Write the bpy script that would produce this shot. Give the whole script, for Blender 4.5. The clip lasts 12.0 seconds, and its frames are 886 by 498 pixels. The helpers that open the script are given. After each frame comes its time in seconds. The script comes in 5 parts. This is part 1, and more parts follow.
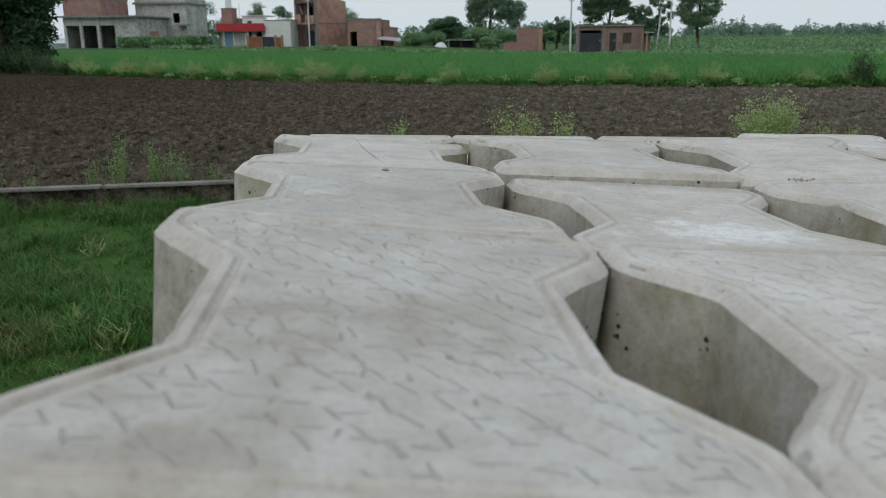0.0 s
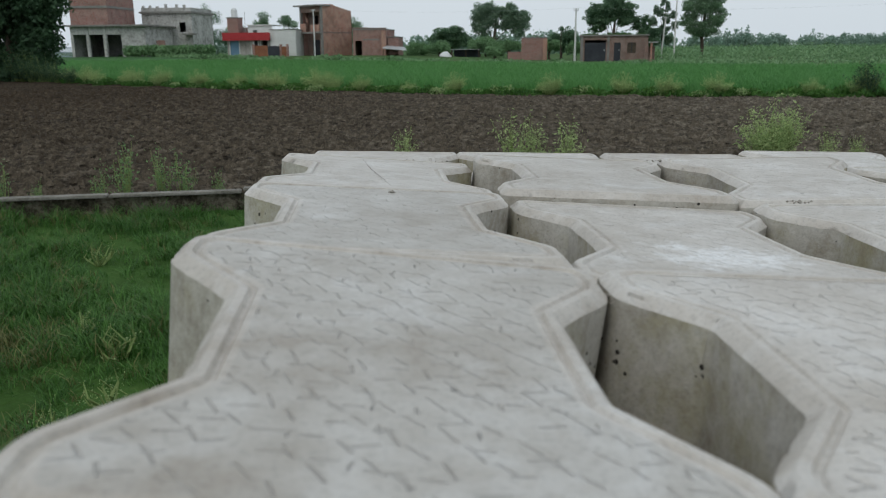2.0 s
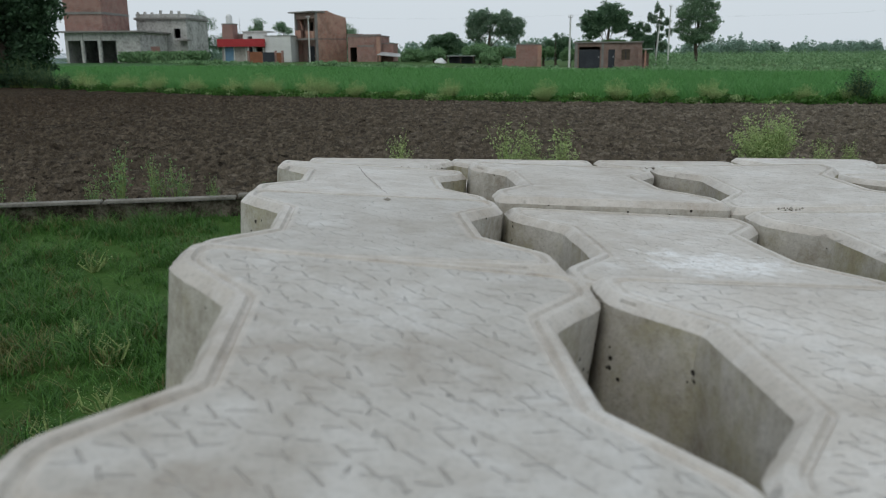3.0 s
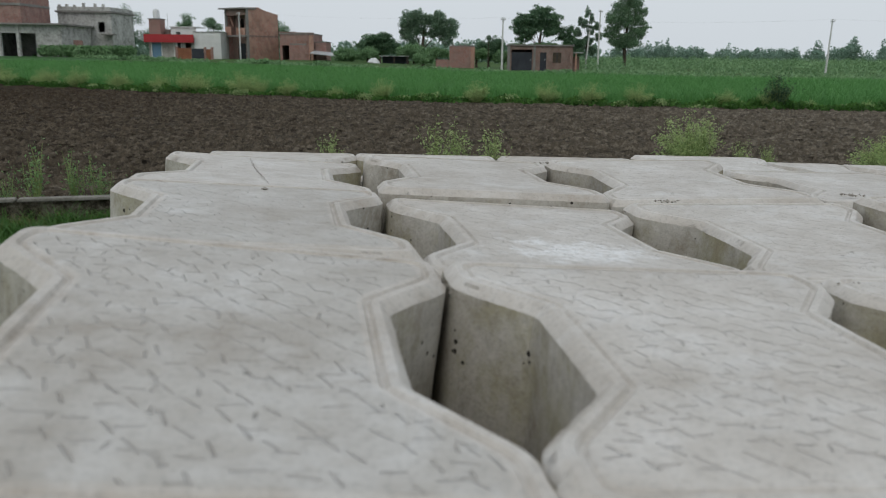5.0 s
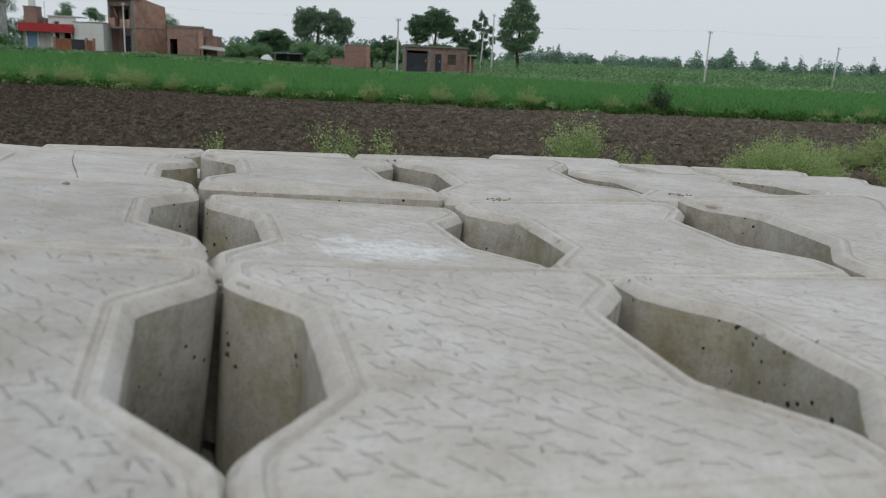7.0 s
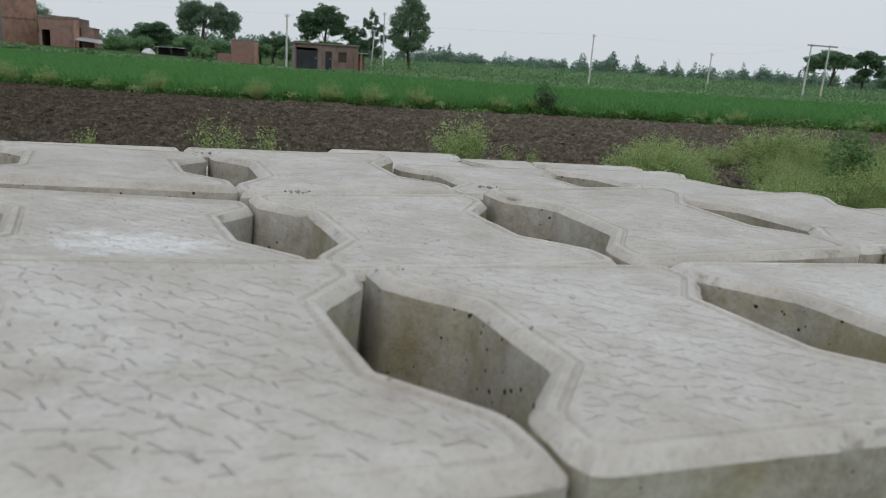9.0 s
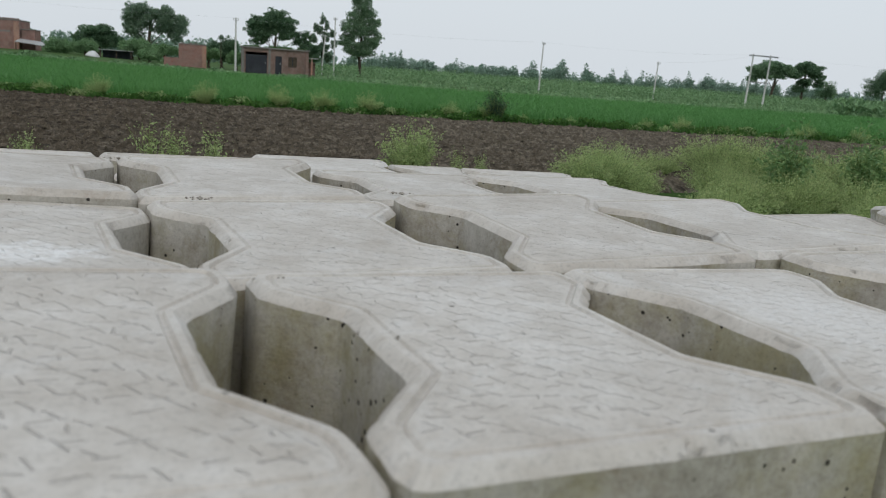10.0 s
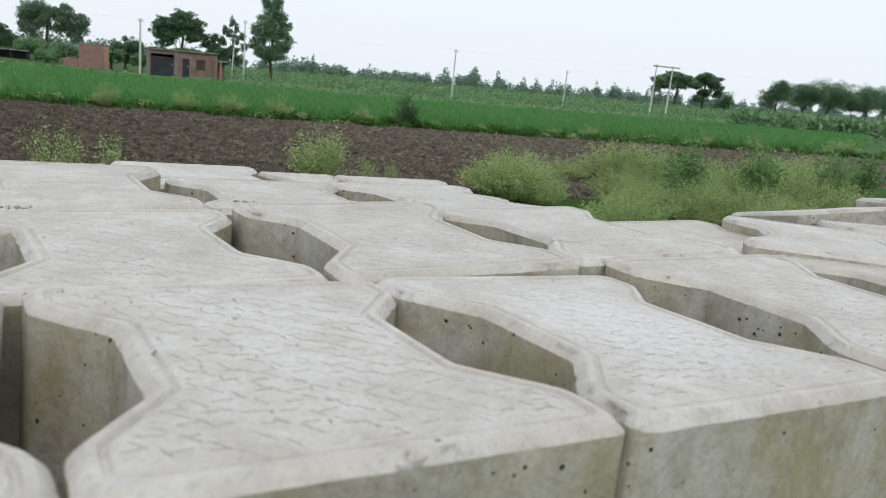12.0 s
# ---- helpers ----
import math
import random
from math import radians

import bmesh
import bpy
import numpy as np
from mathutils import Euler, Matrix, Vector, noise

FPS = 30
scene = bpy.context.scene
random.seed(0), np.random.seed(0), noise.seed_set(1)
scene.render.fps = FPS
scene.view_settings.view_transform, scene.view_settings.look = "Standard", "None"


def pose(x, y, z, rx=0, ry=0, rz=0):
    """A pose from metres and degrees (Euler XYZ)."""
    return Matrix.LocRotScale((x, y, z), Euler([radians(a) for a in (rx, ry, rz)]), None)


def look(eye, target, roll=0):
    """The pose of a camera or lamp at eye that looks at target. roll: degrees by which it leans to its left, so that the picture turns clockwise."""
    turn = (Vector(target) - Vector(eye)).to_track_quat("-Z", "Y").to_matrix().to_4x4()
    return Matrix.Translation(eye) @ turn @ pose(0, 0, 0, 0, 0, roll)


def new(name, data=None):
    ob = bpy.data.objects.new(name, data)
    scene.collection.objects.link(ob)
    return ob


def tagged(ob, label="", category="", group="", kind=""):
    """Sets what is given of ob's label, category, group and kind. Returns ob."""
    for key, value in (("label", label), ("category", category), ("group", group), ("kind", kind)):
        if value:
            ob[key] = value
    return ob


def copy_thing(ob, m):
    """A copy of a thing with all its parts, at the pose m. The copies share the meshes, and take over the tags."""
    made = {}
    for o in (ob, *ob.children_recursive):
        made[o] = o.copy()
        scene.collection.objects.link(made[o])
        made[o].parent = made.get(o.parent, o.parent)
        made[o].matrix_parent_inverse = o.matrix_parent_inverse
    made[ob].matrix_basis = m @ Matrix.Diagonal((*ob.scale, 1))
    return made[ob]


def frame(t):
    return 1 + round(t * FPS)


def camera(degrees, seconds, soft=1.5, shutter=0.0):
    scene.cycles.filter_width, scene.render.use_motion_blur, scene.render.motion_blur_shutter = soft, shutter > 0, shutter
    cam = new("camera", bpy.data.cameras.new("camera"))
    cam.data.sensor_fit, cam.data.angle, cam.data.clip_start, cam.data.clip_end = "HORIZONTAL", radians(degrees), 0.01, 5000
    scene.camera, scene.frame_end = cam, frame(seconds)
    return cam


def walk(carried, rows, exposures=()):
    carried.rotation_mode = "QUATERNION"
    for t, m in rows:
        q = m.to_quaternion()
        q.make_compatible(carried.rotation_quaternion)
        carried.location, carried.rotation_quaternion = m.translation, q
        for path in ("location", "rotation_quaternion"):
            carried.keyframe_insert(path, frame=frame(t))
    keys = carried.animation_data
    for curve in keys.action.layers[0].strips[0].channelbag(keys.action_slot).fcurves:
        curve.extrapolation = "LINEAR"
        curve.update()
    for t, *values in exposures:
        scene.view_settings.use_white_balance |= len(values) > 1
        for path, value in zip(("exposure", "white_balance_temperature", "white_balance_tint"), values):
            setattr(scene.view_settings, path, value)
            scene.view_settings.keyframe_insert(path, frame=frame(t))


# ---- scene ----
cam = camera(58.1, 12.0, soft=0.6)
PATH = [
    (0, (-0.0154, -0.0076, 1.1843), (-0.2347, 1.9147, 0.6777), -0.50),
    (0.5, (-0.0162, -0.0091, 1.1858), (-0.2366, 1.9133, 0.6801), -0.46),
    (1, (-0.0176, -0.0131, 1.1909), (-0.2459, 1.9113, 0.6963), -0.54),
    (1.5, (-0.0158, -0.0160, 1.1928), (-0.2454, 1.9104, 0.7065), -0.46),
    (2, (-0.0147, -0.0165, 1.1944), (-0.2449, 1.9101, 0.7090), -0.41),
    (2.5, (-0.0166, -0.0194, 1.1959), (-0.2442, 1.9105, 0.7228), -0.38),
    (4.5, (0.0100, -0.0208, 1.1920), (-0.1066, 1.9198, 0.7223), 0.30),
    (5, (0.0205, -0.0182, 1.1894), (-0.0325, 1.9253, 0.7206), 0.76),
    (5.5, (0.0320, -0.0135, 1.1880), (0.0472, 1.9308, 0.7199), 1.33),
    (6, (0.0430, -0.0088, 1.1840), (0.1248, 1.9336, 0.7142), 1.84),
    (6.5, (0.0545, -0.0073, 1.1831), (0.1991, 1.9321, 0.7160), 2.14),
    (7, (0.0663, -0.0070, 1.1863), (0.2727, 1.9282, 0.7253), 2.42),
    (9, (0.1325, -0.0067, 1.1833), (0.6004, 1.8848, 0.7325), 3.52),
    (9.5, (0.1500, -0.0079, 1.1848), (0.6807, 1.8697, 0.7457), 3.80),
    (10, (0.1637, -0.0091, 1.1847), (0.7471, 1.8553, 0.7561), 4.07),
    (10.5, (0.1767, -0.0114, 1.1864), (0.8071, 1.8393, 0.7652), 4.32),
    (11, (0.1903, -0.0181, 1.1902), (0.8720, 1.8167, 0.7795), 4.55),
    (11.5, (0.2013, -0.0231, 1.1917), (0.9354, 1.7934, 0.7900), 4.70),
    (12, (0.2145, -0.0252, 1.1904), (0.9979, 1.7714, 0.7922), 4.89),
]
cam.data.dof.use_dof, cam.data.dof.focus_distance, cam.data.dof.aperture_fstop = True, 0.9, 21.0
walk(cam, [(t, look(eye, target, roll)) for t, eye, target, roll in PATH], [(0, -0.15, 6350, 6), (2.5, -0.16, 6350, 6), (5.5, -0.20, 6500, 8), (7, -0.20, 6500, 8), (9.0, -0.21, 6500, 8), (9.6, -0.19, 6500, 8), (10.5, 0.01, 6500, 8), (12, 0.25, 6500, 8)])

# ---- light: a bright overcast sky ----
world = bpy.data.worlds.new("world")
scene.world = world
world.use_nodes = True
wn, wl = world.node_tree.nodes, world.node_tree.links
sky = wn.new("ShaderNodeTexSky")
sky.sky_type, sky.sun_disc = "NISHITA", False
sky.sun_elevation, sky.sun_rotation = radians(55), radians(200)
sky.air_density, sky.dust_density, sky.ozone_density = 1.0, 6.0, 1.0
cloud = wn.new("ShaderNodeMixRGB")
cloud.inputs[0].default_value = 0.82
cloud.inputs[2].default_value = (8.6, 9.15, 9.85, 1)
wl.new(sky.outputs[0], cloud.inputs[1])
wl.new(cloud.outputs[0], wn["Background"].inputs[0])
wn["Background"].inputs[1].default_value = 0.1
sun = new("sun", bpy.data.lights.new("sun", "SUN"))
sun.data.energy, sun.data.angle, sun.data.color = 0.40, radians(40), (1.0, 0.96, 0.9)
sun.matrix_world = look((0, 0, 30), (4, 28, 0))

# ---- materials ----
def shader(name, rough=0.8, spec=0.3):
    m = bpy.data.materials.new(name)
    m.use_nodes = True
    b = m.node_tree.nodes["Principled BSDF"]
    b.inputs["Roughness"].default_value = rough
    b.inputs["Specular IOR Level"].default_value = spec
    return m, m.node_tree.nodes, m.node_tree.links, b


def node(ns, ls, kind, values=(), **props):
    """A node of that kind; values: (socket, number or another node's output)."""
    n = ns.new("ShaderNode" + kind)
    for k, v in props.items():
        setattr(n, k, v)
    for sock, v in values:
        if isinstance(v, bpy.types.NodeSocket):
            ls.new(v, n.inputs[sock])
        else:
            n.inputs[sock].default_value = v
    return n


def ramp(ns, ls, fac, stops):
    r = ns.new("ShaderNodeValToRGB")
    while len(r.color_ramp.elements) < len(stops):
        r.color_ramp.elements.new(0.5)
    for e, (p, c) in zip(r.color_ramp.elements, stops):
        e.position, e.color = p, (c if len(c) == 4 else (*c, 1))
    ls.new(fac, r.inputs[0])
    return r.outputs[0]


def mathn(ns, ls, op, a, b=0.0, clamp=False):
    n = ns.new("ShaderNodeMath")
    n.operation, n.use_clamp = op, clamp
    for i, v in enumerate((a, b)):
        if isinstance(v, bpy.types.NodeSocket):
            ls.new(v, n.inputs[i])
        else:
            n.inputs[i].default_value = v
    return n.outputs[0]


def mixc(ns, ls, fac, a, b, blend="MIX"):
    n = ns.new("ShaderNodeMixRGB")
    n.blend_type = blend
    for i, v in enumerate((fac, a, b)):
        if isinstance(v, bpy.types.NodeSocket):
            ls.new(v, n.inputs[i])
        else:
            n.inputs[i].default_value = v if i == 0 else (*v, 1)
    return n.outputs[0]


def mottled(name, stops, scale, rough=0.85, spec=0.2, fine=None, bump=0.0, per_object=0.0, detail=6.0, dry_or_brightened=None):
    """A surface whose colour wanders between the stops at two scales, with a fine relief."""
    m, ns, ls, b = shader(name, rough, spec)
    co = node(ns, ls, "TexCoord")
    big = node(ns, ls, "TexNoise", [("Vector", co.outputs["Object"]), ("Scale", scale), ("Detail", detail), ("Roughness", 0.6)])
    small = node(ns, ls, "TexNoise", [("Vector", co.outputs["Object"]), ("Scale", fine or scale * 9), ("Detail", 4.0), ("Roughness", 0.7)])
    f = mathn(ns, ls, "ADD", mathn(ns, ls, "MULTIPLY", big.outputs[0], 0.6), mathn(ns, ls, "MULTIPLY", small.outputs[0], 0.4))
    if per_object:
        info = node(ns, ls, "ObjectInfo")
        f = mathn(ns, ls, "ADD", f, mathn(ns, ls, "MULTIPLY", mathn(ns, ls, "SUBTRACT", info.outputs["Random"], 0.5), per_object))
    col = ramp(ns, ls, f, stops)
    if dry_or_brightened:
        # paler towards the east: a brighter exposure there put into the colour
        way = node(ns, ls, "SeparateXYZ", [(0, co.outputs["Object"])]).outputs[0]
        way = mathn(ns, ls, "ADD", way, mathn(ns, ls, "MULTIPLY", big.outputs[0], 8.0))
        col = mixc(ns, ls, mathn(ns, ls, "MULTIPLY", mathn(ns, ls, "ADD", way, 8.0), 0.05, True), col, ramp(ns, ls, f, dry_or_brightened))
    ls.new(col, b.inputs["Base Color"])
    if bump:
        bp = node(ns, ls, "Bump", [("Height", small.outputs[0]), ("Distance", bump), ("Strength", 0.8)])
        ls.new(bp.outputs[0], b.inputs["Normal"])
    return m


def leafy(name, dark, light, spread=0.5, rough=0.55, through_light=0.25):
    """Leaves: the colour differs from leaf to leaf, and some light shines through."""
    m, ns, ls, b = shader(name, rough, 0.25)
    geo = node(ns, ls, "NewGeometry")
    co = node(ns, ls, "TexCoord")
    nz = node(ns, ls, "TexNoise", [("Vector", co.outputs["Object"]), ("Scale", spread), ("Detail", 3.0)])
    f = mathn(ns, ls, "ADD", mathn(ns, ls, "MULTIPLY", geo.outputs["Random Per Island"], 0.55), mathn(ns, ls, "MULTIPLY", nz.outputs[0], 0.5))
    col = ramp(ns, ls, f, [(0.15, dark), (0.85, light)])
    ls.new(col, b.inputs["Base Color"])
    tr = node(ns, ls, "BsdfTranslucent", [("Color", col)])
    mx = node(ns, ls, "MixShader", [(0, through_light), (1, b.outputs[0]), (2, tr.outputs[0])])
    ls.new(mx.outputs[0], ns["Material Output"].inputs[0])
    return m


def strokes(ns, ls, flat, seed, cw, ch, angle, reach, hook, share):
    """Short pressed strokes: one in a share of the cells cw by ch, turned by angle, hooked at one end; 1 in the stroke, 0 beside it."""
    grid = node(ns, ls, "Mapping", [("Vector", flat), ("Location", (0.37 * seed, 0.61 * seed, 0)), ("Scale", (1 / cw, 1 / ch, 0))]).outputs[0]
    gx = node(ns, ls, "SeparateXYZ", [(0, grid)])
    row = mathn(ns, ls, "FLOOR", gx.outputs[1])
    slide = node(ns, ls, "TexWhiteNoise", [("W", mathn(ns, ls, "ADD", row, 7.3 * seed))], noise_dimensions="1D").outputs["Value"]
    u = mathn(ns, ls, "ADD", gx.outputs[0], slide)
    col = mathn(ns, ls, "FLOOR", u)
    key = node(ns, ls, "CombineXYZ", [(0, col), (1, row), (2, 3.1 * seed)]).outputs[0]
    rnd = node(ns, ls, "SeparateColor", [(0, node(ns, ls, "TexWhiteNoise", [("Vector", key)], noise_dimensions="3D").outputs["Color"])])
    px = mathn(ns, ls, "MULTIPLY", mathn(ns, ls, "SUBTRACT", mathn(ns, ls, "SUBTRACT", u, col), mathn(ns, ls, "ADD", 0.40, mathn(ns, ls, "MULTIPLY", rnd.outputs[0], 0.2))), cw)
    py = mathn(ns, ls, "MULTIPLY", mathn(ns, ls, "SUBTRACT", mathn(ns, ls, "SUBTRACT", gx.outputs[1], row), mathn(ns, ls, "ADD", 0.42, mathn(ns, ls, "MULTIPLY", rnd.outputs[1], 0.16))), ch)
    turn = mathn(ns, ls, "ADD", -angle, mathn(ns, ls, "MULTIPLY", mathn(ns, ls, "SUBTRACT", rnd.outputs[2], 0.5), 0.50))
    rot = node(ns, ls, "VectorRotate", [("Vector", node(ns, ls, "CombineXYZ", [(0, px), (1, py)]).outputs[0]), ("Angle", turn)], rotation_type="Z_AXIS").outputs[0]
    xyz = node(ns, ls, "SeparateXYZ", [(0, rot)])
    along = mathn(ns, ls, "ABSOLUTE", xyz.outputs[0])
    bend = mathn(ns, ls, "MULTIPLY", mathn(ns, ls, "MAXIMUM", mathn(ns, ls, "SUBTRACT", mathn(ns, ls, "MULTIPLY", xyz.outputs[0], -1.0), reach * 0.55), 0.0), hook)
    across = mathn(ns, ls, "ABSOLUTE", mathn(ns, ls, "ADD", xyz.outputs[1], bend))
    length = mathn(ns, ls, "MULTIPLY", mathn(ns, ls, "ADD", 0.65, mathn(ns, ls, "MULTIPLY", rnd.outputs[0], 0.45)), reach)
    inside = mathn(ns, ls, "MULTIPLY", mathn(ns, ls, "SUBTRACT", length, along), 900.0, True)
    thin = mathn(ns, ls, "MULTIPLY", mathn(ns, ls, "SUBTRACT", 0.00050, across), 3000.0, True)
    there = mathn(ns, ls, "LESS_THAN", mathn(ns, ls, "FRACT", mathn(ns, ls, "MULTIPLY", rnd.outputs[1], 17.0)), share)
    return mathn(ns, ls, "MULTIPLY", mathn(ns, ls, "MULTIPLY", inside, thin), there)


def concrete_top(name, bloom=None, stamped=1.0, soil=1.0, eroded=0.0, cement=(0.965, 0.96, 0.955)):
    """Cast concrete: mottled grey, stamped with short dashes; bloom: centre, reach and strength of a white lime patch, in the block's own metres; cement: the tint of the mix."""
    m, ns, ls, b = shader(name, 0.44, 0.75)
    co = node(ns, ls, "TexCoord")
    info = node(ns, ls, "ObjectInfo")
    obj = co.outputs["Object"]
    shift = node(ns, ls, "VectorMath", [(0, obj), (1, info.outputs["Random"])], operation="ADD").outputs[0]
    big = node(ns, ls, "TexNoise", [("Vector", shift), ("Scale", 14.0), ("Detail", 5.0), ("Roughness", 0.6)]).outputs[0]
    mid = node(ns, ls, "TexNoise", [("Vector", shift), ("Scale", 60.0), ("Detail", 5.0), ("Roughness", 0.65)]).outputs[0]
    fine = node(ns, ls, "TexNoise", [("Vector", shift), ("Scale", 700.0), ("Detail", 3.0), ("Roughness", 0.7)]).outputs[0]
    # stamped strokes of three kinds, each kind in the cells of its own loose grid
    wob = node(ns, ls, "TexNoise", [("Vector", obj), ("Scale", 160.0), ("Detail", 1.0)]).outputs["Color"]
    bent = node(ns, ls, "VectorMath", [(0, wob), (1, (0.0003, 0.0003, 0.0))], operation="MULTIPLY").outputs[0]
    flat = node(ns, ls, "VectorMath", [(0, obj), (1, bent)], operation="ADD").outputs[0]
    pressed = None
    for k, (cw, ch, angle, reach, hook, share) in enumerate(((0.0115, 0.0086, 0.05, 0.0042, 0.0, 0.64), (0.0090, 0.0108, -1.05, 0.0045, 0.25, 0.80), (0.0110, 0.0104, 1.50, 0.0027, 0.4, 0.30))):
        askew = 0.25 + 0.55 * k
        turned = node(ns, ls, "VectorRotate", [("Vector", flat), ("Angle", askew)], rotation_type="Z_AXIS").outputs[0]
        stroke = strokes(ns, ls, turned, k, cw, ch, angle + askew, reach, hook, share)
        pressed = stroke if pressed is None else mathn(ns, ls, "MAXIMUM", pressed, stroke)
    worn = ramp(ns, ls, mathn(ns, ls, "ADD", mathn(ns, ls, "MULTIPLY", big, 0.7), mathn(ns, ls, "MULTIPLY", mid, 0.3)), [(0.36, (0.12,) * 3), (0.52, (1, 1, 1))])
    dash = mathn(ns, ls, "MULTIPLY", pressed, mathn(ns, ls, "MULTIPLY", worn, stamped))
    # colour
    f = mathn(ns, ls, "ADD", mathn(ns, ls, "MULTIPLY", big, 0.55), mathn(ns, ls, "MULTIPLY", mid, 0.45))
    f = mathn(ns, ls, "ADD", f, mathn(ns, ls, "MULTIPLY", mathn(ns, ls, "SUBTRACT", info.outputs["Random"], 0.5), 0.10))
    col = ramp(ns, ls, f, [(0.30, (0.345, 0.296, 0.238)), (0.43, (0.455, 0.417, 0.366)), (0.56, (0.540, 0.507, 0.459)), (0.70, (0.655, 0.632, 0.595))])
    col = mixc(ns, ls, 1.0, col, cement, "MULTIPLY")
    milk = ramp(ns, ls, node(ns, ls, "TexNoise", [("Vector", shift), ("Scale", 22.0), ("Detail", 7.0), ("Roughness", 0.7), ("Distortion", 0.6)]).outputs[0], [(0.52, (0, 0, 0)), (0.70, (0.50,) * 3)])
    col = mixc(ns, ls, milk, col, (0.650, 0.645, 0.628))
    rust = ramp(ns, ls, node(ns, ls, "TexNoise", [("Vector", shift), ("Scale", 26.0), ("Detail", 6.0), ("Roughness", 0.75)]).outputs[0], [(0.64, (0, 0, 0)), (0.80, (0.6 * soil,) * 3)])
    col = mixc(ns, ls, rust, col, (0.33, 0.255, 0.175))
    if bloom:
        (px, py), (rx, ry), full = bloom
        at = node(ns, ls, "Mapping", [("Vector", obj), ("Location", (-px / rx, -py / ry, 0)), ("Scale", (1 / rx, 1 / ry, 0))]).outputs[0]
        d = node(ns, ls, "VectorMath", [(0, at)], operation="LENGTH").outputs["Value"]
        d = mathn(ns, ls, "ADD", d, mathn(ns, ls, "MULTIPLY", mathn(ns, ls, "SUBTRACT", mid, 0.5), 2.6))
        d = mathn(ns, ls, "ADD", d, mathn(ns, ls, "MULTIPLY", mathn(ns, ls, "SUBTRACT", big, 0.5), 1.4))
        lime = ramp(ns, ls, d, [(0.30, (full,) * 3), (0.62, (0.74 * full,) * 3), (1.0, (0, 0, 0))])
        lime = mixc(ns, ls, 1.0, lime, ramp(ns, ls, node(ns, ls, "TexNoise", [("Vector", shift), ("Scale", 260.0), ("Detail", 3.0), ("Roughness", 0.7)]).outputs[0], [(0.38, (0.35,) * 3), (0.55, (1, 1, 1))]), "MULTIPLY")
        col = mixc(ns, ls, lime, col, (0.80, 0.80, 0.79))
    pore = node(ns, ls, "TexVoronoi", [("Vector", shift), ("Scale", 95.0)])
    pr = node(ns, ls, "SeparateColor", [(0, pore.outputs["Color"])])
    size = mathn(ns, ls, "MULTIPLY", mathn(ns, ls, "SUBTRACT", pr.outputs[0], 0.90, True), 1.5)
    pit = mathn(ns, ls, "MULTIPLY", mathn(ns, ls, "SUBTRACT", size, pore.outputs["Distance"]), 14.0, True)
    col = mixc(ns, ls, mathn(ns, ls, "MULTIPLY", dash, 0.15), col, (0.21, 0.19, 0.16))
    col = mixc(ns, ls, mathn(ns, ls, "MULTIPLY", pit, 0.8), col, (0.13, 0.115, 0.09))
    grit = ramp(ns, ls, node(ns, ls, "TexNoise", [("Vector", shift), ("Scale", 420.0), ("Detail", 4.0), ("Roughness", 0.8)]).outputs[0], [(0.36, (0.72,) * 3), (0.5, (1, 1, 1)), (0.66, (1.0,) * 3)])
    col = mixc(ns, ls, 0.75, col, grit, "MULTIPLY")
    if eroded:
        # crumbling edges: coarse dark grit in patches
        where = ramp(ns, ls, node(ns, ls, "TexNoise", [("Vector", shift), ("Scale", 38.0), ("Detail", 3.0), ("Roughness", 0.6)]).outputs[0], [(0.60, (0, 0, 0)), (0.74, (1, 1, 1))])
        grain = node(ns, ls, "TexNoise", [("Vector", shift), ("Scale", 480.0), ("Detail", 5.0), ("Roughness", 0.8)]).outputs[0]
        crumbly = mathn(ns, ls, "MULTIPLY", where, ramp(ns, ls, grain, [(0.42, (0.25,) * 3), (0.56, (1, 1, 1))]))
        col = mixc(ns, ls, mathn(ns, ls, "MULTIPLY", crumbly, eroded), col, (0.200, 0.178, 0.140))
        pit = mathn(ns, ls, "MAXIMUM", pit, crumbly)
    ls.new(col, b.inputs["Base Color"])
    h = mathn(ns, ls, "SUBTRACT", mathn(ns, ls, "MULTIPLY", fine, 0.12), mathn(ns, ls, "ADD", dash, mathn(ns, ls, "MULTIPLY", pit, 1.2)))
    h = mathn(ns, ls, "ADD", h, mathn(ns, ls, "MULTIPLY", mid, 0.35))
    bp = node(ns, ls, "Bump", [("Height", h), ("Distance", 0.0016), ("Strength", 0.8)])
    ls.new(bp.outputs[0], b.inputs["Normal"])
    return m


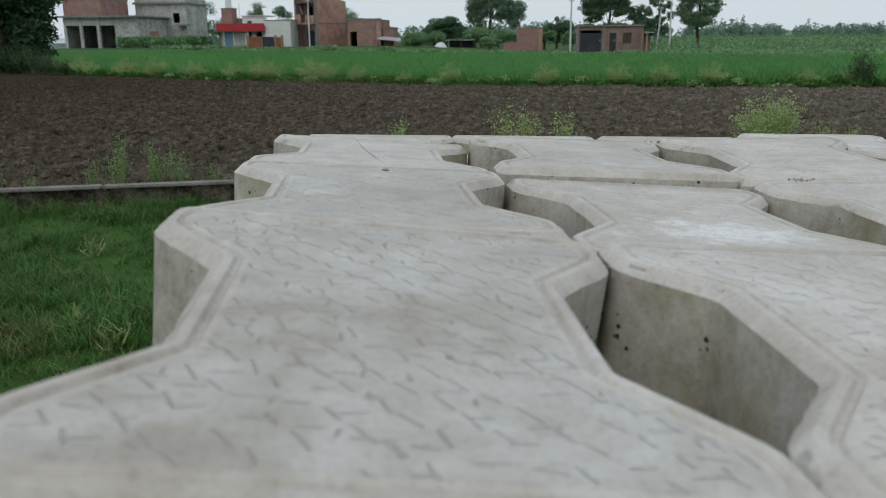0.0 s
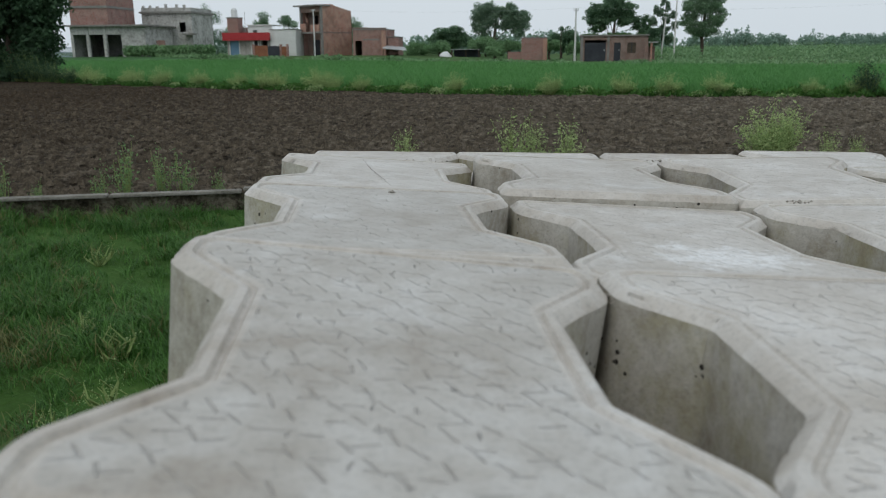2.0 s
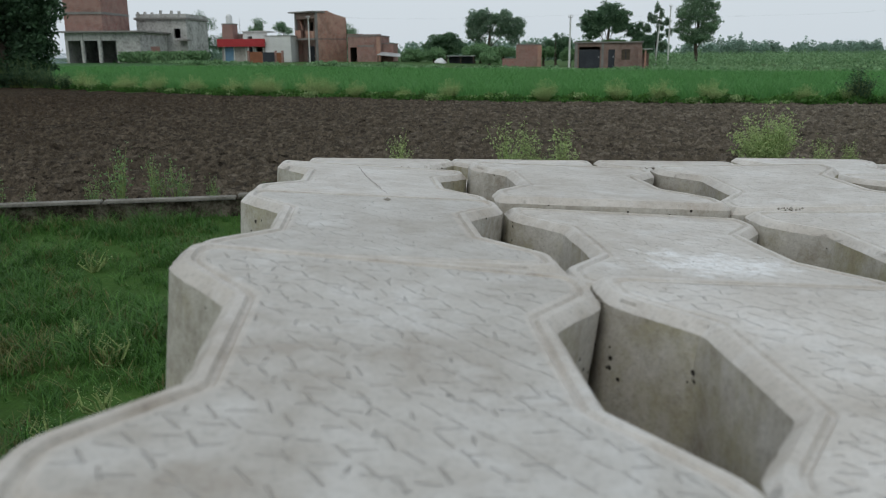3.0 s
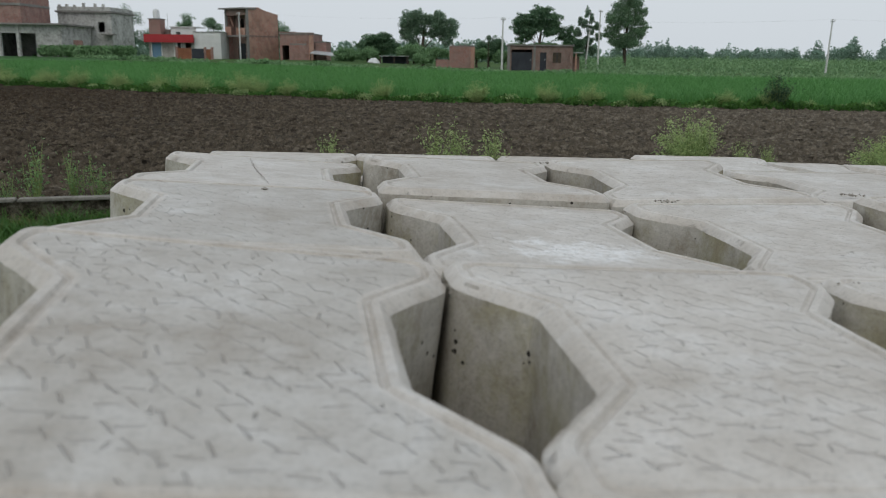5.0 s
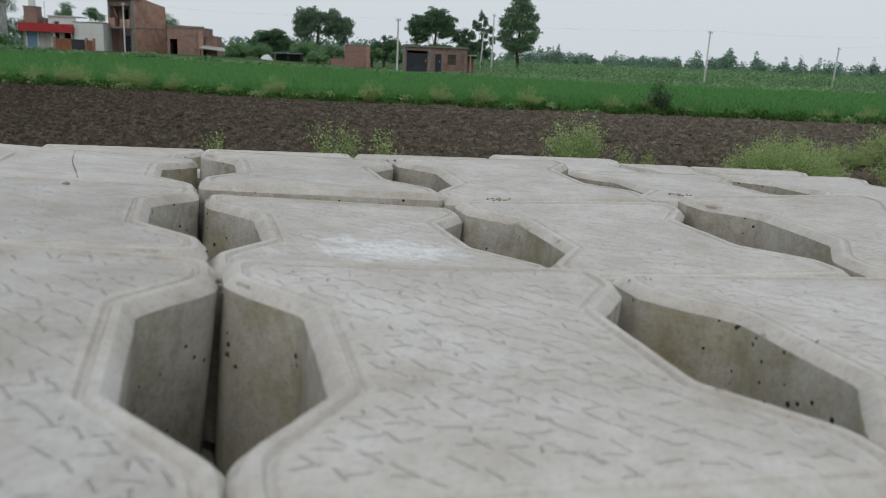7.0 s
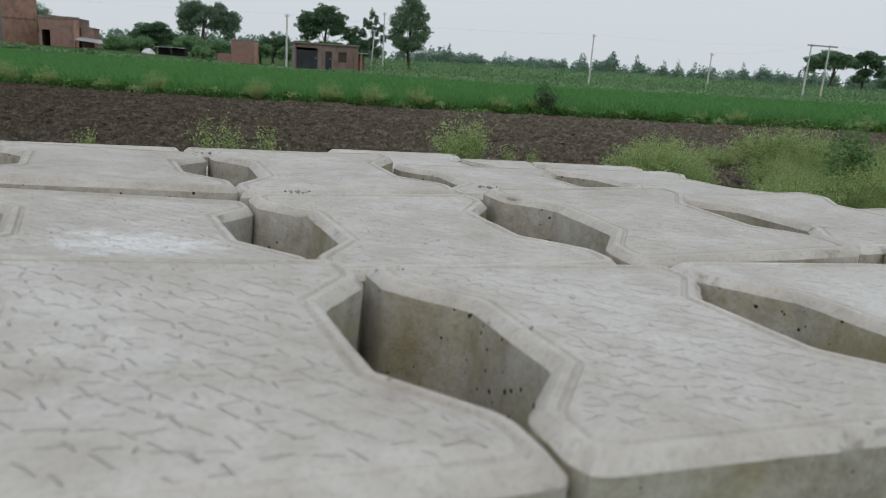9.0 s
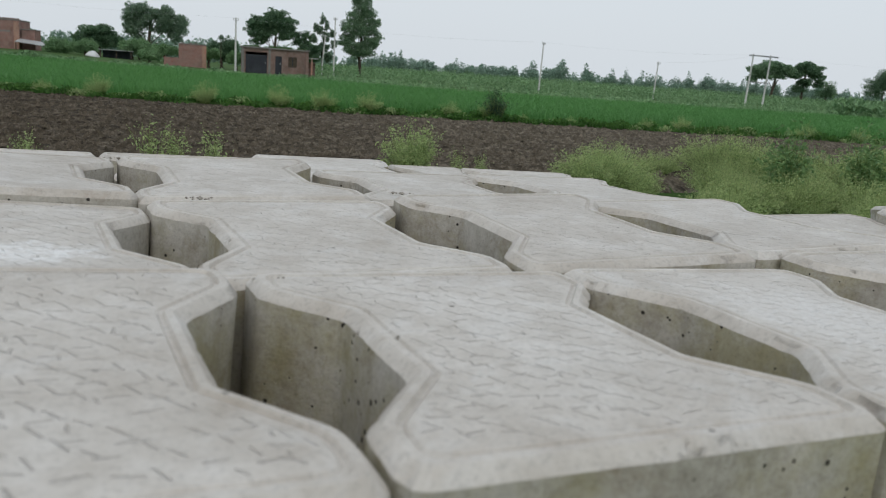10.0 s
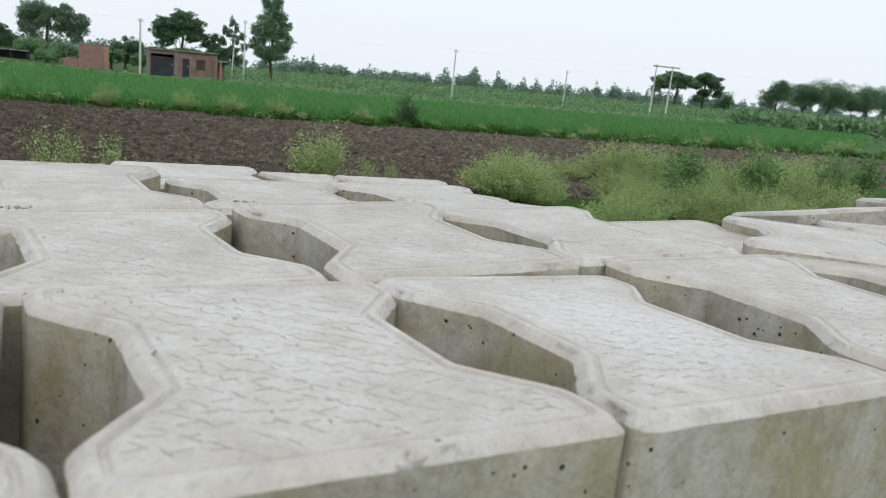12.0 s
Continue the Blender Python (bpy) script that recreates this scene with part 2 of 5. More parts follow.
def concrete_side():
    """The moulded sides: smoother, with blow holes and a green bloom of algae in patches."""
    m, ns, ls, b = shader("concrete_side", 0.8, 0.3)
    co = node(ns, ls, "TexCoord")
    info = node(ns, ls, "ObjectInfo")
    shift = node(ns, ls, "VectorMath", [(0, co.outputs["Object"]), (1, info.outputs["Random"])], operation="ADD").outputs[0]
    big = node(ns, ls, "TexNoise", [("Vector", shift), ("Scale", 20.0), ("Detail", 5.0), ("Roughness", 0.6)]).outputs[0]
    mid = node(ns, ls, "TexNoise", [("Vector", shift), ("Scale", 110.0), ("Detail", 5.0), ("Roughness", 0.7)]).outputs[0]
    runs = node(ns, ls, "TexNoise", [("Vector", node(ns, ls, "Mapping", [("Vector", shift), ("Scale", (1, 1, 0.12))]).outputs[0]), ("Scale", 150.0), ("Detail", 3.0)]).outputs[0]
    f = mathn(ns, ls, "ADD", mathn(ns, ls, "MULTIPLY", big, 0.5), mathn(ns, ls, "ADD", mathn(ns, ls, "MULTIPLY", mid, 0.38), mathn(ns, ls, "MULTIPLY", runs, 0.12)))
    col = ramp(ns, ls, f, [(0.34, (0.250, 0.225, 0.180)), (0.48, (0.425, 0.399, 0.348)), (0.62, (0.555, 0.536, 0.488))])
    green = node(ns, ls, "TexNoise", [("Vector", shift), ("Scale", 13.0), ("Detail", 8.0), ("Roughness", 0.72)]).outputs[0]
    green = mathn(ns, ls, "ADD", green, mathn(ns, ls, "MULTIPLY", mathn(ns, ls, "SUBTRACT", info.outputs["Random"], 0.4), 0.11))
    col = mixc(ns, ls, ramp(ns, ls, green, [(0.49, (0, 0, 0)), (0.65, (0.62,) * 3)]), col, (0.300, 0.268, 0.120))
    earth = node(ns, ls, "TexNoise", [("Vector", shift), ("Scale", 24.0), ("Detail", 8.0), ("Roughness", 0.75), ("Distortion", 0.8)]).outputs[0]
    col = mixc(ns, ls, ramp(ns, ls, earth, [(0.54, (0, 0, 0)), (0.70, (0.7,) * 3)]), col, (0.262, 0.216, 0.152))
    hole = node(ns, ls, "TexVoronoi", [("Vector", shift), ("Scale", 270.0)])
    crowd = ramp(ns, ls, node(ns, ls, "TexNoise", [("Vector", shift), ("Scale", 34.0), ("Detail", 2.0)]).outputs[0], [(0.46, (0.0,) * 3), (0.64, (0.22,) * 3)])
    hr = node(ns, ls, "SeparateColor", [(0, hole.outputs["Color"])])
    size = mathn(ns, ls, "MULTIPLY", mathn(ns, ls, "SUBTRACT", mathn(ns, ls, "ADD", hr.outputs[0], crowd), 0.80, True), 0.95)
    pit = mathn(ns, ls, "MULTIPLY", mathn(ns, ls, "SUBTRACT", size, hole.outputs["Distance"]), 22.0, True)
    grit = ramp(ns, ls, node(ns, ls, "TexNoise", [("Vector", shift), ("Scale", 520.0), ("Detail", 4.0), ("Roughness", 0.8)]).outputs[0], [(0.36, (0.62,) * 3), (0.52, (1, 1, 1))])
    col = mixc(ns, ls, 0.5, col, grit, "MULTIPLY")
    col = mixc(ns, ls, mathn(ns, ls, "MULTIPLY", pit, 0.95), col, (0.022, 0.018, 0.015))
    ls.new(col, b.inputs["Base Color"])
    h = mathn(ns, ls, "SUBTRACT", mathn(ns, ls, "MULTIPLY", mid, 0.8), pit)
    bp = node(ns, ls, "Bump", [("Height", h), ("Distance", 0.0012), ("Strength", 0.8)])
    ls.new(bp.outputs[0], b.inputs["Normal"])
    return m


def brick_mat(name, c1, c2, mortar, scale=1.0, wash=None):
    """Fired bricks in courses of about 85 mm, with rubbed mortar."""
    m, ns, ls, b = shader(name, 0.9, 0.15)
    co = node(ns, ls, "TexCoord")
    sep = node(ns, ls, "SeparateXYZ", [(0, co.outputs["Object"])])
    u = mathn(ns, ls, "ADD", sep.outputs[0], sep.outputs[1])
    vec = node(ns, ls, "CombineXYZ", [(0, u), (1, sep.outputs[2])]).outputs[0]
    br = node(ns, ls, "TexBrick", [("Vector", vec), ("Color1", (*c1, 1)), ("Color2", (*c2, 1)), ("Mortar", (*mortar, 1)), ("Scale", scale),
                                   ("Mortar Size", 0.012), ("Brick Width", 0.24), ("Row Height", 0.085)])
    nz = node(ns, ls, "TexNoise", [("Vector", co.outputs["Object"]), ("Scale", 0.9), ("Detail", 7.0), ("Roughness", 0.65)]).outputs[0]
    col = mixc(ns, ls, ramp(ns, ls, nz, [(0.42, (0.0,) * 3), (0.64, (0.7,) * 3)]), br.outputs[0], wash or mortar)
    damp = node(ns, ls, "TexNoise", [("Vector", co.outputs["Object"]), ("Scale", 0.8), ("Detail", 7.0), ("Roughness", 0.75)]).outputs[0]
    col = mixc(ns, ls, ramp(ns, ls, damp, [(0.47, (0.0,) * 3), (0.62, (0.42,) * 3)]), col, (0.12, 0.080, 0.066))
    ls.new(col, b.inputs["Base Color"])
    bp = node(ns, ls, "Bump", [("Height", br.outputs[1]), ("Distance", -0.01), ("Strength", 0.6)])
    ls.new(bp.outputs[0], b.inputs["Normal"])
    return m


MAT = {
    "top": concrete_top("concrete_top"),
    "top_lime": concrete_top("concrete_top_limed", ((0.004, -0.046), (0.042, 0.032), 0.95)),
    "top_lime_wide": concrete_top("concrete_top_limed_wide", ((0.005, 0.0), (0.062, 0.075), 0.5)),
    "top_worn": concrete_top("concrete_top_rubbed", stamped=0.8, soil=0.5, cement=(0.87, 0.88, 0.885)),
    "rim": concrete_top("concrete_rim", stamped=0.0, soil=1.0),
    "chamfer": concrete_top("concrete_chamfer", stamped=0.0, soil=1.0, eroded=0.22),
    "side": concrete_side(),
    "soil": mottled("ploughed_soil", [(0.37, (0.007, 0.005, 0.0035)), (0.48, (0.034, 0.025, 0.016)), (0.64, (0.098, 0.075, 0.049))], 9.0, 0.95, 0.1, 40.0, 0.05,
                    dry_or_brightened=[(0.36, (0.022, 0.019, 0.014)), (0.48, (0.093, 0.079, 0.060)), (0.62, (0.262, 0.230, 0.180))]),
    "turf": mottled("turf", [(0.30, (0.024, 0.050, 0.010)), (0.55, (0.050, 0.108, 0.022)), (0.75, (0.105, 0.140, 0.042))], 1.3, 0.95, 0.1, 30.0, 0.02),
    "paddy_mud": mottled("paddy_mud", [(0.3, (0.030, 0.085, 0.024)), (0.7, (0.052, 0.135, 0.036))], 0.6, 0.9, 0.2, 8.0, 0.02),
    "far_green": mottled("far_green", [(0.3, (0.035, 0.070, 0.025)), (0.5, (0.060, 0.115, 0.035)), (0.72, (0.115, 0.155, 0.060))], 0.12, 0.95, 0.1, 1.7, 0.05),
    "clod": mottled("soil_clod", [(0.3, (0.015, 0.011, 0.0075)), (0.5, (0.052, 0.039, 0.026)), (0.7, (0.135, 0.106, 0.073))], 6.0, 0.95, 0.1, 60.0, 0.006,
                    dry_or_brightened=[(0.3, (0.034, 0.029, 0.022)), (0.5, (0.115, 0.099, 0.075)), (0.7, (0.282, 0.246, 0.196))]),
    "grass": leafy("grass_blade", (0.026, 0.078, 0.016), (0.110, 0.245, 0.052), 0.9, through_light=0.36),
    "rice": leafy("rice_blade", (0.084, 0.226, 0.064), (0.132, 0.318, 0.094), 0.08, through_light=0.35),
    "weed": leafy("weed_leaf", (0.205, 0.310, 0.110), (0.500, 0.600, 0.275), 2.5, through_light=0.48),
    "bund": leafy("bund_leaf", (0.190, 0.290, 0.115), (0.430, 0.530, 0.250), 0.7, through_light=0.4),
    "tuft": leafy("tuft_leaf", (0.195, 0.300, 0.112), (0.460, 0.570, 0.245), 0.8, through_light=0.45),
    "flower": leafy("weed_head", (0.28, 0.33, 0.12), (0.46, 0.50, 0.25), 3.0),
    # tree, tree_deep and tree_pale: far leaves, colours raised to carry distance haze
    "tree": leafy("tree_leaf_hazed", (0.095, 0.175, 0.108), (0.245, 0.38, 0.215), 0.5, through_light=0.38),
    "tree_dark": leafy("tree_leaf_dark", (0.022, 0.050, 0.027), (0.066, 0.130, 0.060), 0.5),
    "tree_deep": leafy("tree_leaf_deep_hazed", (0.064, 0.130, 0.080), (0.18, 0.29, 0.162), 0.5, through_light=0.38),
    "tree_pale": leafy("tree_leaf_pale_hazed", (0.1, 0.175, 0.125), (0.245, 0.35, 0.225), 0.4, through_light=0.38),
    # far woods: distance haze mixed into pale blue-green leaf colours
    "haze": leafy("hazed_far_leaf", (0.165, 0.262, 0.205), (0.300, 0.420, 0.330), 0.2, through_light=0.4),
    "crop": leafy("crop_leaf", (0.104, 0.210, 0.096), (0.245, 0.390, 0.190), 0.15),
    "bark": mottled("bark", [(0.3, (0.045, 0.036, 0.028)), (0.7, (0.13, 0.108, 0.085))], 3.0, 0.95, 0.1, 30.0, 0.01),
    "shrub": leafy("shrub_leaf", (0.085, 0.175, 0.066), (0.240, 0.385, 0.150), 1.5, through_light=0.4),
    "dry_grass": leafy("dry_grass_blade", (0.075, 0.085, 0.025), (0.210, 0.215, 0.080), 1.2, through_light=0.3),
    "stem": mottled("green_stem", [(0.3, (0.13, 0.19, 0.06)), (0.7, (0.26, 0.32, 0.12))], 8.0, 0.8, 0.2),
    "kerb": mottled("old_concrete", [(0.32, (0.08, 0.075, 0.06)), (0.5, (0.21, 0.20, 0.175)), (0.7, (0.32, 0.31, 0.285))], 4.0, 0.9, 0.2, 40.0, 0.004),
    "render": mottled("grey_cement_render", [(0.36, (0.22, 0.22, 0.205)), (0.47, (0.37, 0.37, 0.35)), (0.56, (0.45, 0.45, 0.43)), (0.66, (0.57, 0.57, 0.55))], 0.8, 0.95, 0.15, 3.2, 0.004),
    "slab": mottled("roof_slab", [(0.3, (0.15, 0.145, 0.135)), (0.7, (0.29, 0.28, 0.265))], 0.9, 0.95, 0.15, 9.0, 0.004),
    "brick": brick_mat("red_brick", (0.34, 0.168, 0.138), (0.25, 0.120, 0.100), (0.31, 0.25, 0.225), wash=(0.36, 0.255, 0.22)),
    "brick_pale": brick_mat("orange_brick", (0.45, 0.225, 0.165), (0.35, 0.165, 0.122), (0.38, 0.30, 0.25), wash=(0.46, 0.31, 0.24)),
    # weathered brick, greyed and lightened so the colour carries distance haze
    "brick_dark": brick_mat("weathered_hazed_brick", (0.26, 0.155, 0.13), (0.20, 0.118, 0.10), (0.25, 0.215, 0.19), wash=(0.29, 0.23, 0.20)),
    "dirt": mottled("dirt", [(0.3, (0.12, 0.10, 0.08)), (0.7, (0.22, 0.19, 0.15))], 60.0, 0.95, 0.1),
    "crumb": mottled("mortar_crumb", [(0.3, (0.17, 0.155, 0.13)), (0.7, (0.42, 0.395, 0.35))], 220.0, 0.95, 0.1),
    "red": mottled("red_paint", [(0.3, (0.30, 0.025, 0.030)), (0.7, (0.42, 0.045, 0.050))], 1.2, 0.7, 0.3),
    "white": mottled("whitewash", [(0.3, (0.52, 0.53, 0.51)), (0.7, (0.72, 0.73, 0.71))], 0.8, 0.9, 0.2),
    "panel": mottled("beige_plaster", [(0.36, (0.20, 0.185, 0.165)), (0.5, (0.35, 0.33, 0.30)), (0.64, (0.47, 0.45, 0.42))], 1.0, 0.9, 0.2, 6.0, 0.003),
    "blue": mottled("blue_paint", [(0.3, (0.10, 0.20, 0.30)), (0.7, (0.18, 0.29, 0.40))], 1.2, 0.6, 0.3),
    "fence": mottled("pale_blue_paint", [(0.3, (0.26, 0.33, 0.40)), (0.7, (0.40, 0.47, 0.54))], 1.5, 0.6, 0.3),
    "rust": mottled("rusty_sheet", [(0.3, (0.16, 0.062, 0.035)), (0.7, (0.30, 0.13, 0.07))], 1.5, 0.8, 0.3),
    "dark": mottled("dark_steel_or_shade", [(0.3, (0.018, 0.022, 0.03)), (0.7, (0.05, 0.055, 0.065))], 1.5, 0.7, 0.3),
    # near-black colour stands in for the shade inside the open rooms
    "room": mottled("room_shade", [(0.3, (0.022, 0.021, 0.02)), (0.7, (0.045, 0.043, 0.04))], 1.0, 0.95, 0.1),
    "tin": mottled("tin_sheet", [(0.3, (0.28, 0.29, 0.29)), (0.7, (0.46, 0.47, 0.47))], 1.1, 0.5, 0.5),
    "pole": mottled("pole_concrete", [(0.3, (0.46, 0.46, 0.45)), (0.7, (0.68, 0.68, 0.66))], 1.5, 0.9, 0.2),
    "steel": mottled("galvanised_steel", [(0.3, (0.22, 0.23, 0.24)), (0.7, (0.36, 0.37, 0.38))], 4.0, 0.6, 0.5),
    "tank": mottled("white_plastic", [(0.3, (0.55, 0.56, 0.56)), (0.7, (0.70, 0.71, 0.71))], 2.0, 0.5, 0.4),
    "wire": mottled("grey_cable", [(0.3, (0.36, 0.37, 0.38)), (0.7, (0.46, 0.47, 0.48))], 3.0, 0.6, 0.3),
}


# ---- building helpers ----
def mesh_from(name, bm, mats, smooth=None):
    me = bpy.data.meshes.new(name)
    bm.to_mesh(me)
    bm.free()
    for m in mats if isinstance(mats, (list, tuple)) else [mats]:
        me.materials.append(m)
    if smooth is not None:
        for p in me.polygons:
            p.use_smooth = True
        me.set_sharp_from_angle(angle=radians(smooth))
    return me


def part(name, bm, material, parent=None, label="", smooth=None):
    ob = new(name, mesh_from(name, bm, material, smooth))
    if parent:
        ob.parent = parent
    if label:
        ob["label"] = label
    return ob


def thing(name, m, label, category, group="", kind=""):
    e = new(name)
    e.empty_display_size = 0.1
    e.matrix_world = m
    return tagged(e, label, category, group, kind)


def raw_mesh(name, verts, faces, material):
    me = bpy.data.meshes.new(name)
    me.from_pydata(verts, [], faces)
    me.materials.append(material)
    return me


def box(bm, x0, x1, y0, y1, z0, z1):
    v = [bm.verts.new((x, y, z)) for z in (z0, z1) for x, y in ((x0, y0), (x1, y0), (x1, y1), (x0, y1))]
    for q in ((3, 2, 1, 0), (4, 5, 6, 7), (0, 1, 5, 4), (1, 2, 6, 5), (2, 3, 7, 6), (3, 0, 4, 7)):
        bm.faces.new([v[i] for i in q])


def boxes(*specs):
    bm = bmesh.new()
    for s in specs:
        box(bm, *s)
    return bm


def tube(bm, points, radii, sides=6):
    """A tapered round limb along the points."""
    rings = []
    for i, (p, r) in enumerate(zip(points, radii)):
        p = Vector(p)
        way = Vector(points[min(i + 1, len(points) - 1)]) - Vector(points[max(i - 1, 0)])
        q = way.to_track_quat("Z", "Y")
        rings.append([bm.verts.new(p + q @ Vector((r * math.cos(2 * math.pi * k / sides), r * math.sin(2 * math.pi * k / sides), 0))) for k in range(sides)])
    for a, b in zip(rings, rings[1:]):
        for k in range(sides):
            bm.faces.new((a[k], a[(k + 1) % sides], b[(k + 1) % sides], b[k]))
    bm.faces.new(rings[-1])
    bm.faces.new(rings[0][::-1])

# ---- ground: one sheet to the horizon ----
KERB_A, KERB_B = Vector((-9.0, 3.95)), Vector((-0.4, 6.52))


def kerb_y(x):
    return KERB_A.y + (x - KERB_A.x) * (KERB_B.y - KERB_A.y) / (KERB_B.x - KERB_A.x)


def field_edge(x):
    """Where the ploughed field meets the bund of the rice."""
    return 20.9 + (0.010 * x * x - 0.3 * x if x < 0 else -0.09 * min(x, 25)) + 0.15 * math.sin(x * 0.9)


def rice_far(x):
    return 53 - (0.7 * x if x > 0 else 0.95 * x) if x < 13 else 44 - 0.08 * (x - 13)


def level(x, y):
    """Height of the bare ground."""
    z = 0.55 * min(max((y - 70) / 30, 0), 1) * min(max((-x + 5) / 20, 0), 1)
    e = field_edge(x)
    if kerb_y(x) + 0.1 < y < e - 0.2 and -40 < x < 60:
        n = noise.fractal((x * 2.4, y * 2.0, 0.0), 1.0, 2.0, 5)
        z += 0.055 * n + 0.028 * math.sin(y * 2 * math.pi / 0.55 + 0.12 * x + 2.6 * noise.noise((x * 0.3, y * 0.3, 5.0)))
        z += 0.04 * abs(noise.noise((x * 6, y * 6, 2.0))) + 0.035 * noise.noise((x * 9, y * 8, 7.0))
    elif y <= kerb_y(x) + 0.1:
        z -= 0.035 - 0.03 * noise.noise((x * 1.3, y * 1.3, 1.0))
    bund = math.exp(-((y - e - 0.7) / 0.5) ** 2)
    return z + 0.09 * bund * (0.8 + 0.4 * noise.noise((x * 0.6, 3.0, 0.0)))


def build_ground():
    xs = [-1500, -700, -350, -200, -120, -80, -55, -40] + list(np.arange(-30, -16, 0.25)) + list(np.arange(-16, 20, 0.1)) + list(np.arange(20, 34, 0.25)) + [36, 40, 46, 55, 80, 120, 200, 350, 700, 1500]
    ys = [-60, -25, -10, -4, -2] + list(np.arange(0, 6, 0.25)) + list(np.arange(6, 26.5, 0.11)) + list(np.arange(27, 40, 1.0)) + list(np.arange(40, 110, 5)) + [120, 150, 200, 300, 450, 700, 1200, 2500]
    verts = [(float(x), float(y), level(x, y)) for y in ys for x in xs]
    n = len(xs)
    faces, slots = [], []
    for j in range(len(ys) - 1):
        for i in range(n - 1):
            faces.append((j * n + i, j * n + i + 1, (j + 1) * n + i + 1, (j + 1) * n + i))
            x, y = (xs[i] + xs[i + 1]) / 2, (ys[j] + ys[j + 1]) / 2
            e = field_edge(x)
            slots.append(0 if y < kerb_y(x) + 0.05 else 1 if y < e + 0.3 and -40 < x < 60 else 0 if y < e + 1.0 else 2 if y < rice_far(x) and x > -75 else 3)
    me = raw_mesh("ground", verts, faces, MAT["turf"])
    for k in ("soil", "paddy_mud", "far_green"):
        me.materials.append(MAT[k])
    for p, s in zip(me.polygons, slots):
        p.material_index, p.use_smooth = s, True
    return tagged(new("ground", me), "dark ploughed brown field with turf and green paddy beyond", "ground", kind="structure")


build_ground()


def build_kerb():
    way = (KERB_B - KERB_A).normalized()
    turn = math.degrees(math.atan2(way.y, way.x))
    length, n = (KERB_B - KERB_A).length, 9
    k = thing("concrete_kerb", pose(KERB_A.x, KERB_A.y, 0, 0, 0, turn), "low weathered concrete kerb along the edge of the field", "kerb", kind="structure")
    rng = random.Random(3)
    for i in range(n):
        a, b = i * length / n + 0.008, (i + 1) * length / n - 0.008
        lift = rng.uniform(-0.010, 0.010)
        bm = boxes((a, b, -0.05, 0.05, 0.125 + lift, 0.148 + lift))
        bmesh.ops.bevel(bm, geom=list(bm.edges), offset=0.006, segments=2, affect="EDGES")
        part("coping_slab", bm, MAT["kerb"], k, smooth=40)
    part("footing", boxes((0, length, 0.02, 0.05, -0.2, 0.112)), MAT["soil"], k)


build_kerb()

from mathutils import geometry

# ---- the stack of paver blocks ----
TOP, SLOPE_X, SLOPE_Y = 1.1, radians(-1.41), radians(-0.48)
HALF_W, HALF_L, THICK = 0.0832, 0.0991, 0.08
WAIST, WEB, FLANK = 0.0266, 0.0658, 0.0319
CORNER_R = [0.0085, 0.0085, 0.0065, 0.0032, 0.0032, 0.0065] * 2
EDGE_STEPS = [24, 5, 8, 10, 8, 5] * 2


def outline(inset=0.0):
    """Plan of an I-shaped paver with rounded corners, drawn in by inset, counter-clockwise; always the same count of points."""
    w, d, f, g, l = HALF_W, HALF_W - WAIST, WEB / 2, HALF_L - FLANK, HALF_L
    base = [Vector(p) for p in ((-w, -l), (w, -l), (w, -g), (d, -f), (d, f), (w, g), (w, l), (-w, l), (-w, g), (-d, f), (-d, -f), (-w, -g))]
    n = len(base)
    corners = []
    for i in range(n):
        a, p, b = base[i - 1], base[i], base[(i + 1) % n]
        u, v = (p - a).normalized(), (b - p).normalized()
        n1, n2 = Vector((-u.y, u.x)), Vector((-v.y, v.x))
        corners.append(p + (n1 + n2) * (inset / (1 + n1.dot(n2))))
    rounds = []
    for i, r in enumerate(CORNER_R):
        p, a, b = corners[i], corners[i - 1], corners[(i + 1) % n]
        u, v = (a - p).normalized(), (b - p).normalized()
        r = max(r - 0.14 * inset, 0.002)
        rounds.append([p + u * r * (1 - k / 4) ** 2 + v * r * (k / 4) ** 2 for k in range(5)])
    pts = []
    for i in range(n):
        pts += rounds[i]
        a, b = rounds[i][-1], rounds[(i + 1) % n][0]
        pts += [a.lerp(b, k / EDGE_STEPS[i]) for k in range(1, EDGE_STEPS[i])]
    return pts


PLAN = outline()


